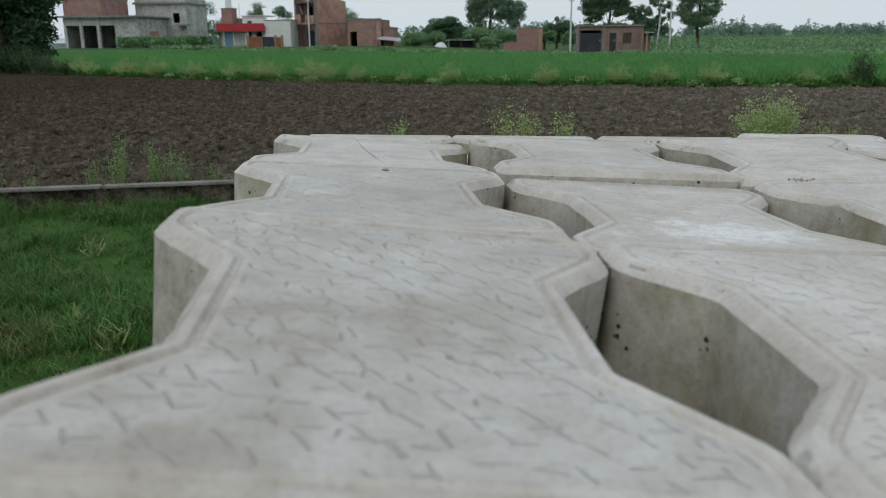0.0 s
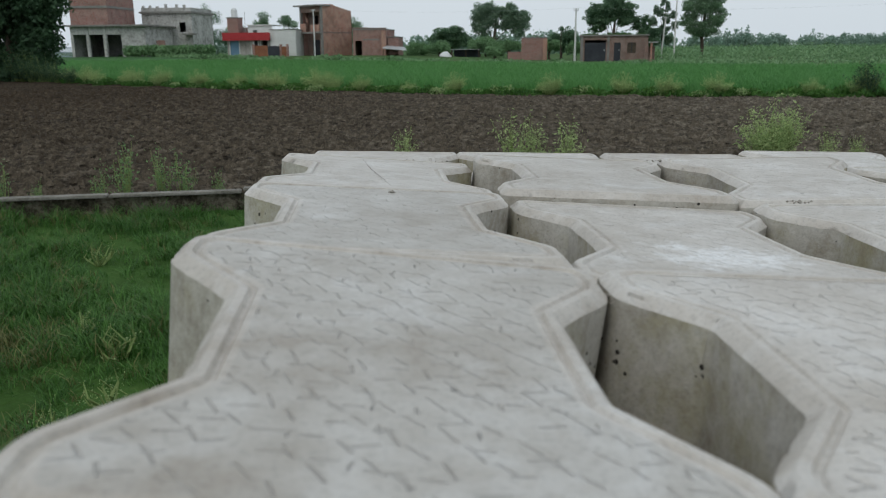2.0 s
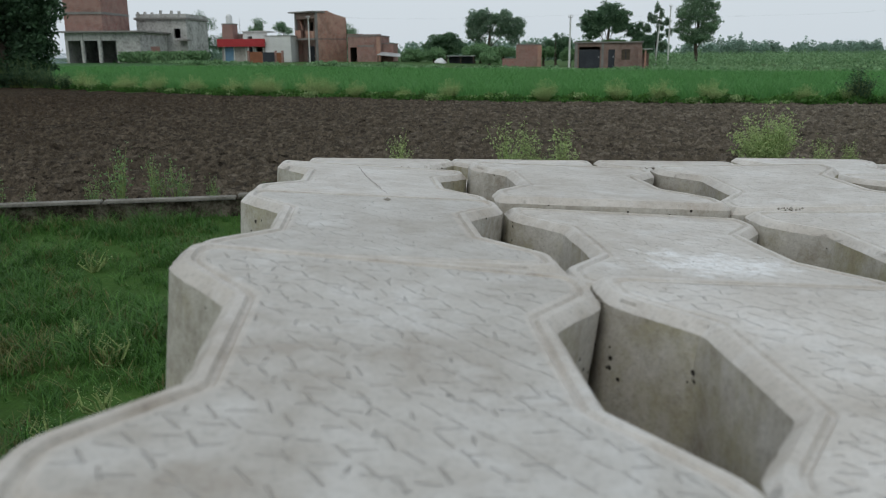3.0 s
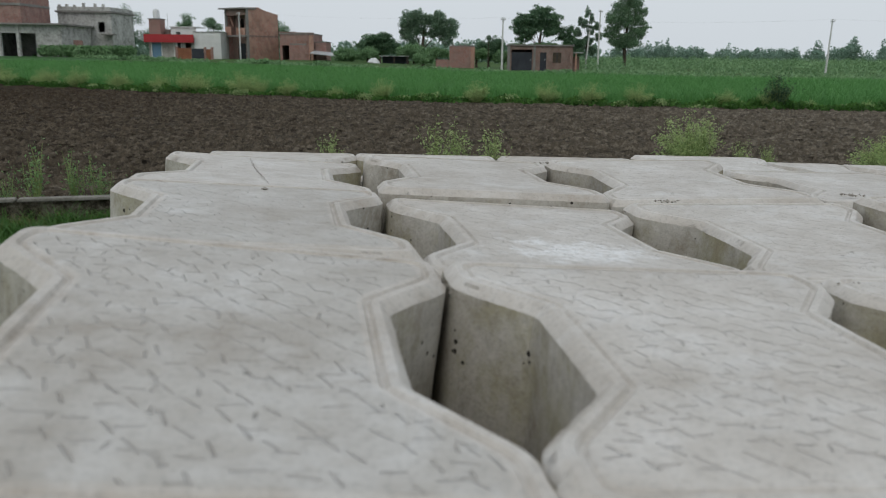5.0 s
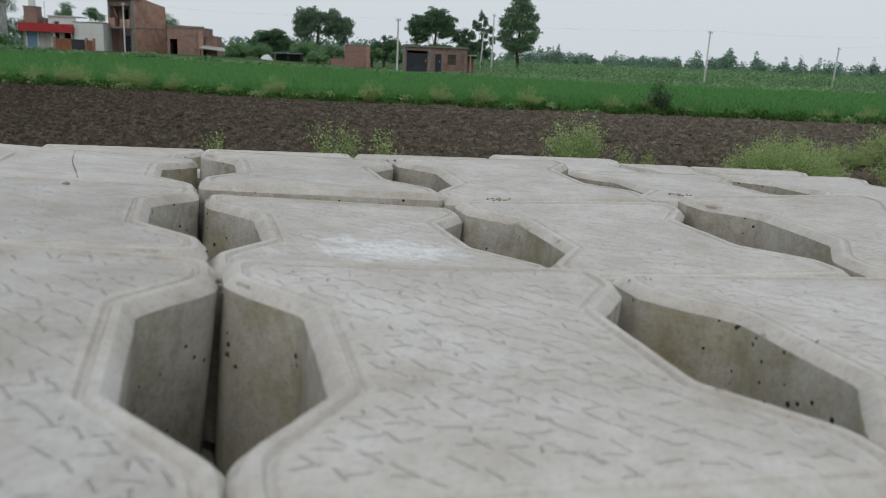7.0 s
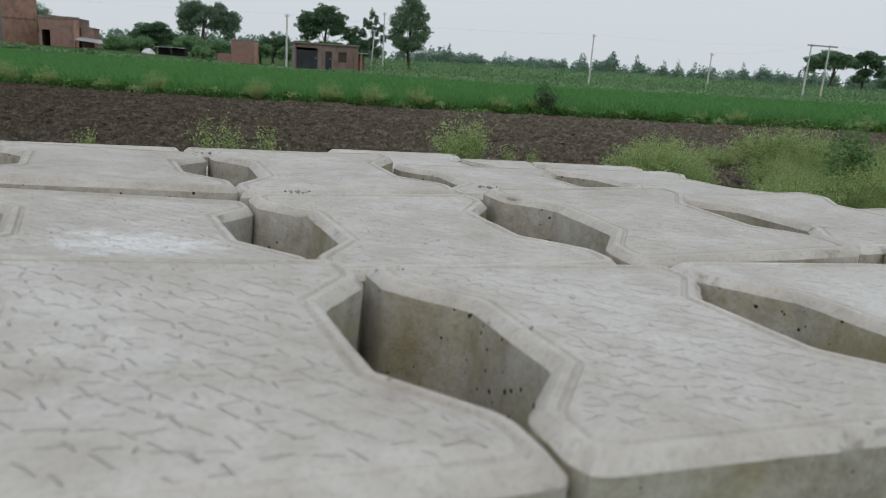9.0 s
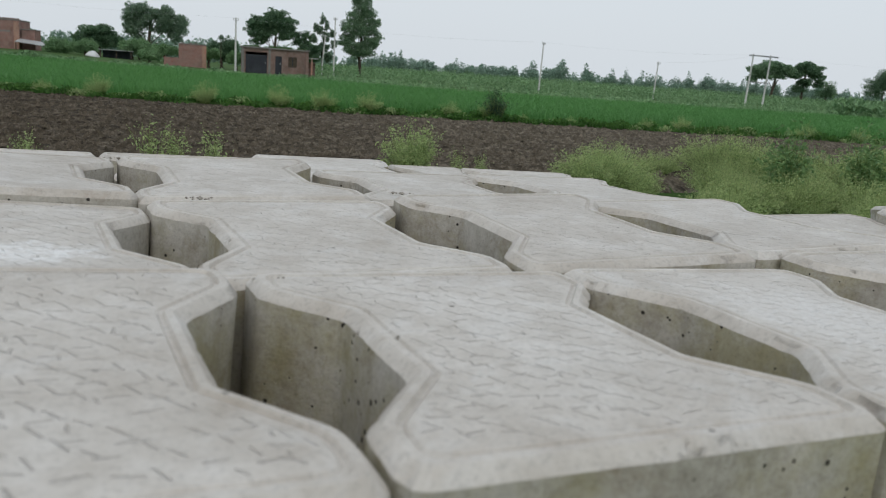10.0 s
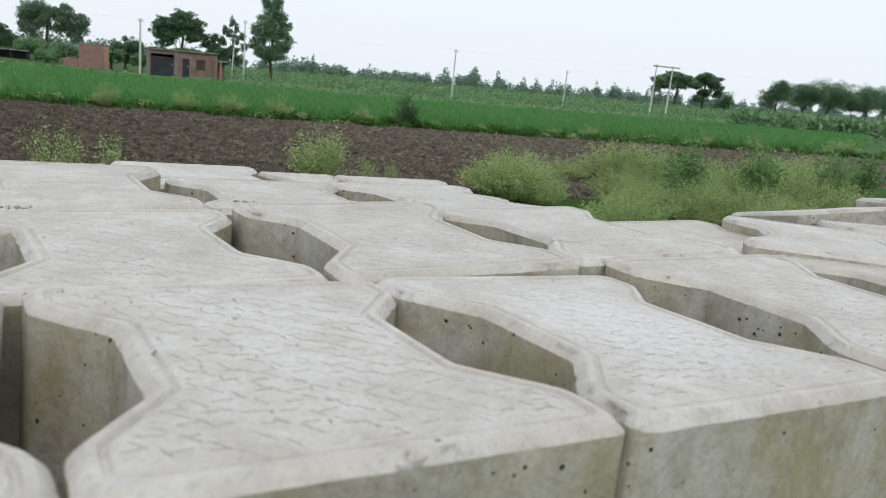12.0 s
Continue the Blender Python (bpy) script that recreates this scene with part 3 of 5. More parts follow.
def paver_mesh(name, seed, top):
    """One block: sides, worn chamfer, raised rim, a pressed line and the stamped face."""
    n = len(PLAN)
    rings = [(0.0, -THICK + 0.003), (0.0, -0.050), (0.0, -0.022), (0.0, -0.0042), (0.0003, -0.0037), (0.0020, -0.0020), (0.0036, -0.0003), (0.0044, 0.0002), (0.0070, 0.0003),
             (0.0080, -0.0012), (0.0092, -0.0012), (0.0103, -0.0001), (0.0122, 0.0001)]
    plans = [outline(inset) for inset, z in rings]
    verts, faces, slots = [], [], []
    for k, (inset, z) in enumerate(rings):
        for i, p in enumerate(plans[k]):
            o = PLAN[i]
            inward = (plans[-1][i] - o).normalized()
            worn = noise.noise((o.x * 60, o.y * 60, seed * 7.0)) * 0.00035 + noise.noise((o.x * 260, o.y * 260, seed * 3.0 + k)) * 0.00018
            chip = min(max(0.0, noise.noise((o.x * 90, o.y * 90, seed * 11.0)) - 0.36) * 0.006 + max(0.0, noise.noise((o.x * 240, o.y * 240, seed * 5.0)) - 0.32) * 0.005, 0.0019)
            edge = 1.0 if 3 <= k <= 5 else 0.0
            s = worn * (0.4 + edge) + chip * edge
            verts.append((p.x + inward.x * s, p.y + inward.y * s, z - (chip * 0.4 if 3 <= k <= 6 else 0.0) + worn * 0.5))
    for k in range(len(rings) - 1):
        for i in range(n):
            j = (i + 1) % n
            faces.append((k * n + i, k * n + j, (k + 1) * n + j, (k + 1) * n + i))
            slots.append(1 if k < 3 else 3 if k < 6 else 2)
    last = (len(rings) - 1) * n
    for tri in geometry.tessellate_polygon([[p.to_3d() for p in plans[-1]]]):
        a, b, c = (plans[-1][k] for k in tri)
        up = (b - a).cross(c - a) > 0
        faces.append(tuple(last + k for k in (tri if up else tri[::-1])))
        slots.append(0)
    me = raw_mesh(name, verts, faces, top)
    me.materials.append(MAT["side"])
    me.materials.append(MAT["rim"])
    me.materials.append(MAT["chamfer"])
    for p, s in zip(me.polygons, slots):
        p.material_index, p.use_smooth = s, True
    me.set_sharp_from_angle(angle=radians(20))
    return me


PAVERS = [paver_mesh("paver", k, MAT["top"]) for k in range(4)]
LIMED = paver_mesh("paver_limed", 5, MAT["top_lime"])
WORN = paver_mesh("paver_rubbed", 7, MAT["top_worn"])
LIMED_WIDE = paver_mesh("paver_limed_wide", 6, MAT["top_lime_wide"])
LEAN = Matrix.Rotation(-SLOPE_X, 4, "Y") @ Matrix.Rotation(SLOPE_Y, 4, "X")


def lay(x, y, turn, dz=0.0, mesh=None, label="", tip=(0, 0), layer=0, group="paver blocks of the stack"):
    z = TOP + x * math.tan(SLOPE_X) + y * math.tan(SLOPE_Y) + dz - layer * THICK
    ob = new("paver_block", mesh or PAVERS[int(abs(x * 977 + y * 613)) % 4])
    ob.matrix_world = Matrix.Translation((x, y, z)) @ LEAN @ pose(0, 0, 0, tip[0], tip[1], turn)
    return tagged(ob, label or "pale grey I-shaped concrete paver block in a stack", "paver block", group)


CRACKED = "grey I-shaped concrete paver block with a fine crack"
LIME = "grey I-shaped concrete paver block with a white lime patch"
MOSSY = "grey I-shaped concrete paver block with mossy green sides"
# x, y, turn, lift, tip along, tip across, mesh, label
TOP_ROW = [
    (-0.0529, 0.2008, 11.3, 0.0126, 1.6, -5.4, WORN, MOSSY),
    (-0.0981, 0.4015, 12.1, 0.0093, -1.0, -2.5, WORN, ""),
    (-0.1391, 0.5973, 11.2, 0.0033, -1.2, -3.1, None, CRACKED),
    (0.1090, 0.2318, 9.8, 0.0040, 0.7, -1.8, None, MOSSY),
    (0.0672, 0.4288, 11.2, -0.0024, -0.3, -2.6, LIMED, LIME),
    (0.0264, 0.6247, 10.5, 0.0041, 0.0, -1.6, None, ""),
    (0.2780, 0.2585, 7.8, -0.0000, -0.4, -0.5, None, ""),
    (0.2292, 0.4558, 10.5, -0.0019, 1.3, 0.7, None, MOSSY),
    (0.1907, 0.6527, 8.7, 0.0037, 1.6, 1.5, None, ""),
    (0.4410, 0.2775, 8.8, -0.0002, 0.0, -1.1, LIMED_WIDE, LIME),
    (0.3972, 0.4766, 9.5, 0.0063, 2.2, 1.6, None, MOSSY),
    (0.3581, 0.6736, 5.0, 0.0005, -0.6, 0.4, None, ""),
    (0.6103, 0.3151, 8.1, 0.0040, 1.6, 0.7, None, MOSSY),
    (0.5618, 0.5114, 10.5, 0.0069, 0.3, 1.6, None, ""),
    (0.5190, 0.6901, 8.1, 0.0040, -1.0, 0.4, None, ""),
    (0.7900, 0.3640, 10.1, 0.0030, 0.0, 1.0, None, ""),
    (0.7420, 0.5400, 10.5, -0.0035, 0.0, 1.0, None, ""),
    (-0.0121, 0.8323, 10.1, -0.0170, 0.0, 0.0, None, ""),
    (0.1560, 0.8590, 10.1, -0.0160, 0.0, 0.0, None, ""),
    (0.3187, 0.8850, 9.1, -0.0110, 0.0, 0.0, None, ""),
    (0.5900, 0.9300, 6.0, -0.0175, 0.0, 0.0, None, ""),
    (-0.1720, 0.8000, 10.1, -0.0170, 0.0, 0.0, None, ""),
]
STACK = []
for x, y, turn, dz, tx, ty, mesh, label in TOP_ROW:
    STACK.append(lay(x, y, turn, dz, mesh, label, (tx, -ty)))
    lay(x + 0.0004, y - 0.001, turn + 0.1, dz - 0.002, None, "", (tx, -ty), 1)

# the neighbouring stack, turned against the first
# x, y, turn, lift, tip along, tip across
SECOND = [
    (0.822, 0.494, -36, 0.009, 0, 0), (0.958, 0.395, -36, 0.008, 0, 0), (1.094, 0.296, -36, 0.007, 0, 0),
    (1.050, 0.575, -34, 0.001, 0, 2), (1.185, 0.484, -34, 0.004, 0, 2), (1.125, 0.765, -104, 0.004, 7, 9), (1.320, 0.720, -104, 0.030, 4, 4), (1.330, 0.540, -60, 0.030, 3, 3),
]
half = lay(0.4570, 0.9080, 8.0, -0.0165, None, "broken half of a grey I-shaped concrete paver block")
half.matrix_world @= Matrix.Diagonal((0.6, 1, 1, 1))
for x, y, turn, dz, tx, ty in SECOND:
    lay(x, y, turn, dz, None, "pale grey I-shaped concrete paver block in a neighbouring stack", (tx, -ty), group="paver blocks of the neighbouring stack")


def lower_layers(name, spots, layers, label):
    """The layers underneath, block by block in one mesh."""
    verts, faces = [], []
    rng = random.Random(8)
    plan = PLAN[::3]
    n = len(plan)
    for k in range(*layers):
        for x, y, turn in spots:
            a = radians(turn + rng.uniform(-0.7, 0.7))
            c, s = math.cos(a), math.sin(a)
            z = TOP + x * math.tan(SLOPE_X) + y * math.tan(SLOPE_Y) - k * THICK
            base = len(verts)
            for inset, dz in ((1.0, -THICK + 0.002), (1.0, -0.007), (0.93, -0.0005)):
                verts += [(x + (c * p.x - s * p.y) * inset, y + (s * p.x + c * p.y) * inset, max(z + dz, -0.1)) for p in plan]
            for r in range(2):
                faces += [(base + r * n + i, base + r * n + (i + 1) % n, base + (r + 1) * n + (i + 1) % n, base + (r + 1) * n + i) for i in range(n)]
            faces.append(tuple(base + 2 * n + i for i in range(n)))
    ob = new(name, raw_mesh(name, verts, faces, MAT["side"]))
    return tagged(ob, label, "paver blocks", kind="stuff")


lower_layers("lower_paver_layers", [(r[0], r[1], r[2]) for r in TOP_ROW], (2, 14), "lower layers of stacked grey concrete paver blocks")
lower_layers("neighbouring_lower_layers", [(x, y, turn) for x, y, turn, dz, tx, ty in SECOND], (1, 14), "lower layers of the neighbouring grey paver stack")


# ---- cracks, crumbs and dirt on the tops ----
def on_top(x, y, dz=0.0):
    return Vector((x, y, TOP + x * math.tan(SLOPE_X) + y * math.tan(SLOPE_Y) + dz))


def crack(block, points, width, seed):
    """A fine jagged crack: a thin dark ribbon let into the top of a block, in the block's own metres."""
    rng = random.Random(seed)
    line = []
    for (ax, ay), (bx, by) in zip(points, points[1:]):
        for k in range(7):
            t = k / 7
            line.append((ax + (bx - ax) * t + rng.uniform(-1, 1) * 0.0009, ay + (by - ay) * t + rng.uniform(-1, 1) * 0.0009))
    verts, faces = [], []
    for i, (x, y) in enumerate(line):
        w = width * (0.35 + 0.65 * math.sin(math.pi * (i + 0.5) / len(line))) * rng.uniform(0.6, 1.3)
        verts += [(x - w / 2, y, 0.00045), (x + w / 2, y, 0.00045)]
        if i:
            n = 2 * i
            faces.append((n - 2, n - 1, n + 1, n))
    ob = new("crack", raw_mesh("crack", verts, faces, MAT["dirt"]))
    ob.parent = block
    ob["label"] = "fine dark crack"


crack(STACK[2], [(-0.014, 0.086), (-0.010, 0.045), (-0.006, 0.015), (-0.002, -0.018), (0.006, -0.060), (0.010, -0.086)], 0.0005, 1)
crack(STACK[13], [(-0.066, -0.030), (-0.050, -0.046), (-0.020, -0.072)], 0.0012, 3)


def crumbs():
    """Crumbs of mortar and soil in the joints and on the tops."""
    rng = random.Random(14)
    v, f = [], []

    def lump(p, s):
        n = len(v)
        for q in ((1, 0, 0), (0, 1, 0), (-1, 0, 0), (0, -1, 0), (0, 0, 0.8), (0, 0, -0.6)):
            v.append(p + Vector(q) * s * rng.uniform(0.5, 1.25))
        for i in range(4):
            f.append((n + i, n + (i + 1) % 4, n + 4))
            f.append((n + (i + 1) % 4, n + i, n + 5))

    for x, y, r, dz, count, size in CRUMBS:
        for _ in range(count):
            a, d = rng.uniform(0, 6.3), r * rng.random() ** 0.7
            s = size * rng.uniform(0.35, 1.1)
            lump(on_top(x + math.cos(a) * d, y + math.sin(a) * d * 0.35, dz + rng.uniform(-0.001, 0.0)), s)
    ob = new("mortar_crumbs", raw_mesh("mortar_crumbs", v, f, MAT["crumb"]))
    tagged(ob, "grey mortar crumbs and grit in the block joints", "grit", kind="stuff")


# x, y, reach, lift, how many, size
CRUMBS = [
    (0.182, 0.324, 0.006, 0.002, 5, 0.0010), (0.199, 0.334, 0.004, 0.001, 3, 0.0010), (0.1639, 0.5427, 0.010, 0.001, 16, 0.0017), (0.316, 0.592, 0.010, 0.004, 22, 0.0018),
    (0.281, 0.582, 0.012, 0.000, 16, 0.0017), (0.288, 0.357, 0.010, -0.0025, 5, 0.0010), (0.298, 0.352, 0.010, -0.0025, 4, 0.0010), (0.097, 0.728, 0.012, 0.003, 16, 0.0018),
    (0.487, 0.381, 0.012, -0.002, 12, 0.0013), (0.593, 0.428, 0.014, 0.006, 12, 0.0014), (0.014, 0.290, 0.007, 0.003, 34, 0.0011), (0.022, 0.286, 0.008, 0.002, 20, 0.0010), (0.053, 0.255, 0.005, 0.002, 14, 0.0010),
    (0.230, 0.250, 0.002, 0.001, 3, 0.0012), (0.149, 0.237, 0.003, 0.002, 4, 0.0014), (-0.106, 0.476, 0.002, 0.0085, 4, 0.0018),
    (-0.135, 0.792, 0.050, -0.014, 30, 0.0018), (0.012, 0.735, 0.030, -0.012, 16, 0.0018), (0.36, 0.375, 0.020, -0.003, 6, 0.0009), (0.46, 0.384, 0.014, -0.003, 6, 0.0010),
]
crumbs()

# ---- the village beyond the rice ----
def wall_with_openings(bm, x0, x1, y0, y1, z0, z1, openings):
    """A wall along x, y0 to y1 thick, pierced by openings (x0, x1, z0, z1)."""
    xs = sorted({x0, x1, *(v for o in openings for v in o[:2])})
    zs = sorted({z0, z1, *(min(max(v, z0), z1) for o in openings for v in o[2:])})
    for a, b in zip(xs, xs[1:]):
        for c, d in zip(zs, zs[1:]):
            if not any(o[0] <= a + 1e-6 and o[1] >= b - 1e-6 and o[2] <= c + 1e-6 and o[3] >= d - 1e-6 for o in openings):
                box(bm, a, b, y0, y1, c, d)
    bmesh.ops.remove_doubles(bm, verts=list(bm.verts), dist=1e-4)


def house(name, at, label, w, d, h, openings, wall, side=None, slab=0.14, over=0.25, parapet=0.0, base=0.0):
    """A flat-roofed shell: front wall with openings, other walls, floor and roof slab. Its origin is the front left foot."""
    t = 0.23
    hs = thing(name, at, label, "house")
    bm = bmesh.new()
    wall_with_openings(bm, 0, w, 0, t, base, h, openings)
    part("front_wall", bm, wall, hs)
    part("side_wall", boxes((0, t, t, d, base, h)), side or wall, hs)
    part("side_wall", boxes((w - t, w, t, d, base, h)), side or wall, hs)
    part("rear_wall", boxes((t, w - t, d - t, d, base, h)), wall, hs)
    part("floor_slab", boxes((t, w - t, t, d - t, base - 0.3, base + 0.02)), MAT["room"], hs)
    if slab:
        part("roof", boxes((-over, w + over, -over * 1.6, d + over, h, h + slab)), MAT["slab"], hs)
    if parapet:
        p = boxes((0, w, 0, 0.12, h + slab, h + slab + parapet), (0, w, d - 0.12, d, h + slab, h + slab + parapet), (0, 0.12, 0.12, d - 0.12, h + slab, h + slab + parapet),
                  (w - 0.12, w, 0.12, d - 0.12, h + slab, h + slab + parapet))
        part("parapet", p, side or wall, hs)
    return hs


def ragged_top(hs, w, y, z, seed, material):
    """Column stubs left standing on an unfinished roof."""
    rng = random.Random(seed)
    x = 0.15
    while x < w - 0.3:
        part("column_stub", boxes((x, x + 0.3, y, y + 0.3, z, z + rng.uniform(0.2, 0.5))), material, hs)
        x += rng.uniform(0.9, 1.7)


def leaf_door(hs, x0, x1, y, z0, z1, material, name="door", label=""):
    ob = part(name, boxes((x0, x1, y, y + 0.05, z0, z1)), material, hs, label)
    part("handle", boxes((x1 - 0.18, x1 - 0.10, y - 0.05, y, z0 + 0.95, z0 + 1.1)), MAT["steel"], ob)
    return ob


# grey rendered building with three bays and a raw brick storey
h1 = house("grey_house", pose(-60.1, 100, 0.45, 0, 0, 3), "grey cement house with three open bays", 9.9, 9, 3.9,
           [(0.35, 2.1, 0.1, 2.9), (2.5, 4.3, 0.1, 2.9), (4.8, 6.7, 0.1, 2.9)], MAT["render"], slab=0.2, over=0.5)
for x in (2.12, 4.42):
    part("pilaster", boxes((x, x + 0.3, -0.12, -0.005, 0.0, 3.9)), MAT["render"], h1)
part("brick_storey", boxes((-0.1, 4.9, 0.6, 8.5, 4.1, 8.8)), MAT["brick"], h1, "raw red brick upper storey")
part("band", boxes((-0.15, 4.95, 0.5, 8.55, 6.2, 6.5)), MAT["slab"], h1)
h2 = house("grey_rear_house", pose(-55.0, 109.5, 0.5, 0, 0, 2), "unfinished grey cement building with ragged parapet", 7.1, 8, 5.8, [(5.3, 6.2, 3.3, 4.6)], MAT["render"], slab=0.25, over=0.2, parapet=0.5)
ragged_top(h2, 7.1, 0.0, 6.55, 4, MAT["render"])
part("balcony", boxes((6.0, 7.7, -1.0, -0.01, 2.9, 3.1)), MAT["slab"], h2)
part("garden_wall", boxes((4.9, 6.0, -7.0, -6.8, -0.1, 2.1)), MAT["brick"], h2)

# red-fronted shop and its neighbours
h3 = house("red_fronted_house", pose(-39.2, 100, 0.4) @ Matrix.Diagonal((0.92, 1, 1, 1)), "small house with red painted fascia and blue door", 6.1, 6, 2.5,
           [(0.4, 1.7, 0.0, 2.05), (3.6, 4.4, 0.0, 2.0), (4.9, 5.8, 0.9, 2.0)], MAT["panel"], slab=0.1, over=0.2)
part("fascia", boxes((-0.3, 6.3, -0.8, -0.45, 2.05, 3.0)), MAT["red"], h3, "red painted fascia")
part("canopy", boxes((-0.3, 6.3, -0.45, -0.34, 2.45, 2.58)), MAT["red"], h3)
leaf_door(h3, 0.4, 1.7, 0.08, 0.0, 2.05, MAT["blue"], label="pale blue double door")
leaf_door(h3, 3.6, 4.4, 0.12, 0.0, 2.0, MAT["dark"])
bm = bmesh.new()
wall_with_openings(bm, 2.6, 6.0, 1.2, 1.4, 2.6, 3.9, [(3.3, 3.9, 2.6, 3.35)])
part("roof_room", bm, MAT["white"], h3, "whitewashed room on the roof")
part("roof_room_side", boxes((2.6, 2.8, 1.41, 4.8, 2.6, 3.9)), MAT["render"], h3)
part("roof_room_top", boxes((2.5, 6.1, 1.0, 4.9, 3.9, 4.0)), MAT["white"], h3)
part("back_room", boxes((-0.1, 2.4, 3.0, 5.6, 2.6, 3.7)), MAT["brick_dark"], h3)
for x in (0.35, 1.72, 3.4, 4.42, 4.75, 5.82):
    part("pilaster", boxes((x - 0.05, x + 0.05, -0.06, -0.003, 0, 2.05)), MAT["white"], h3)
part("pillar", boxes((3.75, 3.95, -0.45, -0.25, 0, 2.05)), MAT["tank"], h3, "white porch pillar")
part("aerial", boxes((1.9, 1.94, 2.0, 2.04, 2.6, 5.6)), MAT["steel"], h3)
tw = thing("brick_stair_tower", pose(-39.6, 101.5, 2.6) @ Matrix.Diagonal((0.82, 1, 1.25, 1)), "square red brick stair tower on the roof", "tower")
part("shaft", boxes((0.0, 1.7, 0.0, 1.7, -0.01, 2.1)), MAT["brick"], tw)
part("cap", boxes((-0.08, 1.78, -0.08, 1.78, 2.1, 2.2)), MAT["slab"], tw)
tk = thing("water_tank", pose(-38.9, 102.3, 5.35) @ Matrix.Diagonal((0.8, 0.8, 1.15, 1)), "white plastic water tank on a brick tower", "water tank")
bm = bmesh.new()
tube(bm, [(0, 0, 0), (0, 0, 0.75), (0, 0, 0.95), (0, 0, 1.02)], [0.5, 0.5, 0.34, 0.16], 14)
part("tank_body", bm, MAT["tank"], tk, smooth=40)
wh = house("whitewashed_shed", pose(-33.5, 99.8, 0.4), "whitewashed shed with a flat front", 3.3, 4, 3.3, [], MAT["white"], slab=0.08, over=0.05)
gt = thing("rusty_gate", pose(-35.0, 97.5, 0.35) @ Matrix.Diagonal((0.85, 1, 1, 1)), "rust brown sheet metal gate between brick posts", "gate")
part("gate_leaf", boxes((0.3, 2.2, 0, 0.05, 0.05, 1.45)), MAT["rust"], gt)
part("gate_leaf", boxes((2.25, 4.0, 0, 0.05, 0.05, 1.4)), MAT["dark"], gt)
for x in (0.0, 4.02, 5.0):
    part("post", boxes((x, x + 0.28, -0.1, 0.2, 0, 1.6)), MAT["brick"], gt)
part("panel", boxes((4.31, 5.0, 0.0, 0.1, 0, 1.35)), MAT["rust"], gt)

# two-storey raw brick house, its corner towards the fields
def two_storey_house(at):
    w, d, h = 4.5, 5.7, 6.75
    hs = thing("two_storey_brick_house", at, "two-storey raw brick house with open front bays and a sloping roofline", "house")
    for x in (0.0, w - 0.3):
        part("column", boxes((x, x + 0.3, -0.06, 0.24, 0, h - 0.25)), MAT["slab"], hs, "grey concrete corner column")
    part("floor_band", boxes((-0.2, w + 0.02, -0.45, 0.24, 3.1, 3.32)), MAT["slab"], hs)
    part("roof", boxes((-0.6, w + 0.15, -0.7, 1.6, h - 0.25, h - 0.08)), MAT["slab"], hs, "thin concrete roof slab")
    part("fascia", boxes((0.3, w - 0.3, 0.0, 0.23, h - 1.0, h - 0.25)), MAT["brick_dark"], hs)
    bm = bmesh.new()
    wall_with_openings(bm, 0.3, w - 0.3, 1.0, 1.2, 0, 3.1, [(1.3, 2.9, 0.0, 2.3)])
    part("ground_wall", bm, MAT["brick_dark"], hs)
    leaf_door(hs, 1.3, 2.9, 1.1, 0.0, 2.3, MAT["dark"], label="dark double door")
    bm = bmesh.new()
    wall_with_openings(bm, 0.3, w - 0.3, 1.4, 1.6, 3.32, h - 0.25, [(1.4, 2.3, 3.32, 5.4), (2.9, 3.9, 4.2, 5.6)])
    part("upper_wall", bm, MAT["brick_dark"], hs)
    part("inner_wall", boxes((0.3, w - 0.3, 2.6, 2.7, 0.0, h - 0.3)), MAT["room"], hs)
    for x0, x1, z1 in ((0.3, 1.5, 4.35), (2.5, w - 0.3, 4.2)):
        part("balcony_wall", boxes((x0, x1, -0.3, -0.18, 3.32, z1)), MAT["brick_pale"], hs)
    stair = bmesh.new()
    tube(stair, [(0.4, 0.4, 5.9), (1.1, 0.5, 4.4)], [0.09, 0.09], 4)
    part("stair_string", stair, MAT["brick_pale"], hs)
    for x0, x1, mat in ((w - 0.25, w, MAT["brick_pale"]), (0.0, 0.25, MAT["brick"])):
        bm = bmesh.new()
        ring = ((0.24, 0.0), (d, 0.0), (d, h - 0.75), (d * 0.62, h - 0.38), (d * 0.42, h - 0.12), (d * 0.38, h + 0.02), (0.24, h - 0.05))
        lo, hi = ([bm.verts.new((x, y, z)) for y, z in ring] for x in (x0, x1))
        bm.faces.new(lo[::-1])
        bm.faces.new(hi)
        for i in range(len(ring)):
            j = (i + 1) % len(ring)
            bm.faces.new((lo[i], lo[j], hi[j], hi[i]))
        part("side_wall", bm, mat, hs)
    part("side_band", boxes((w + 0.002, w + 0.03, 0.24, d, 3.12, 3.30)), MAT["brick_dark"], hs, "weathered concrete band")
    part("rear_wall", boxes((0.25, w - 0.25, d - 0.23, d, 0, h - 1.0)), MAT["brick"], hs)
    return hs


two_storey_house(pose(-30.5, 103.0, 0.25, 0, 0, -34) @ Matrix.Diagonal((0.92, 0.88, 0.97, 1)))

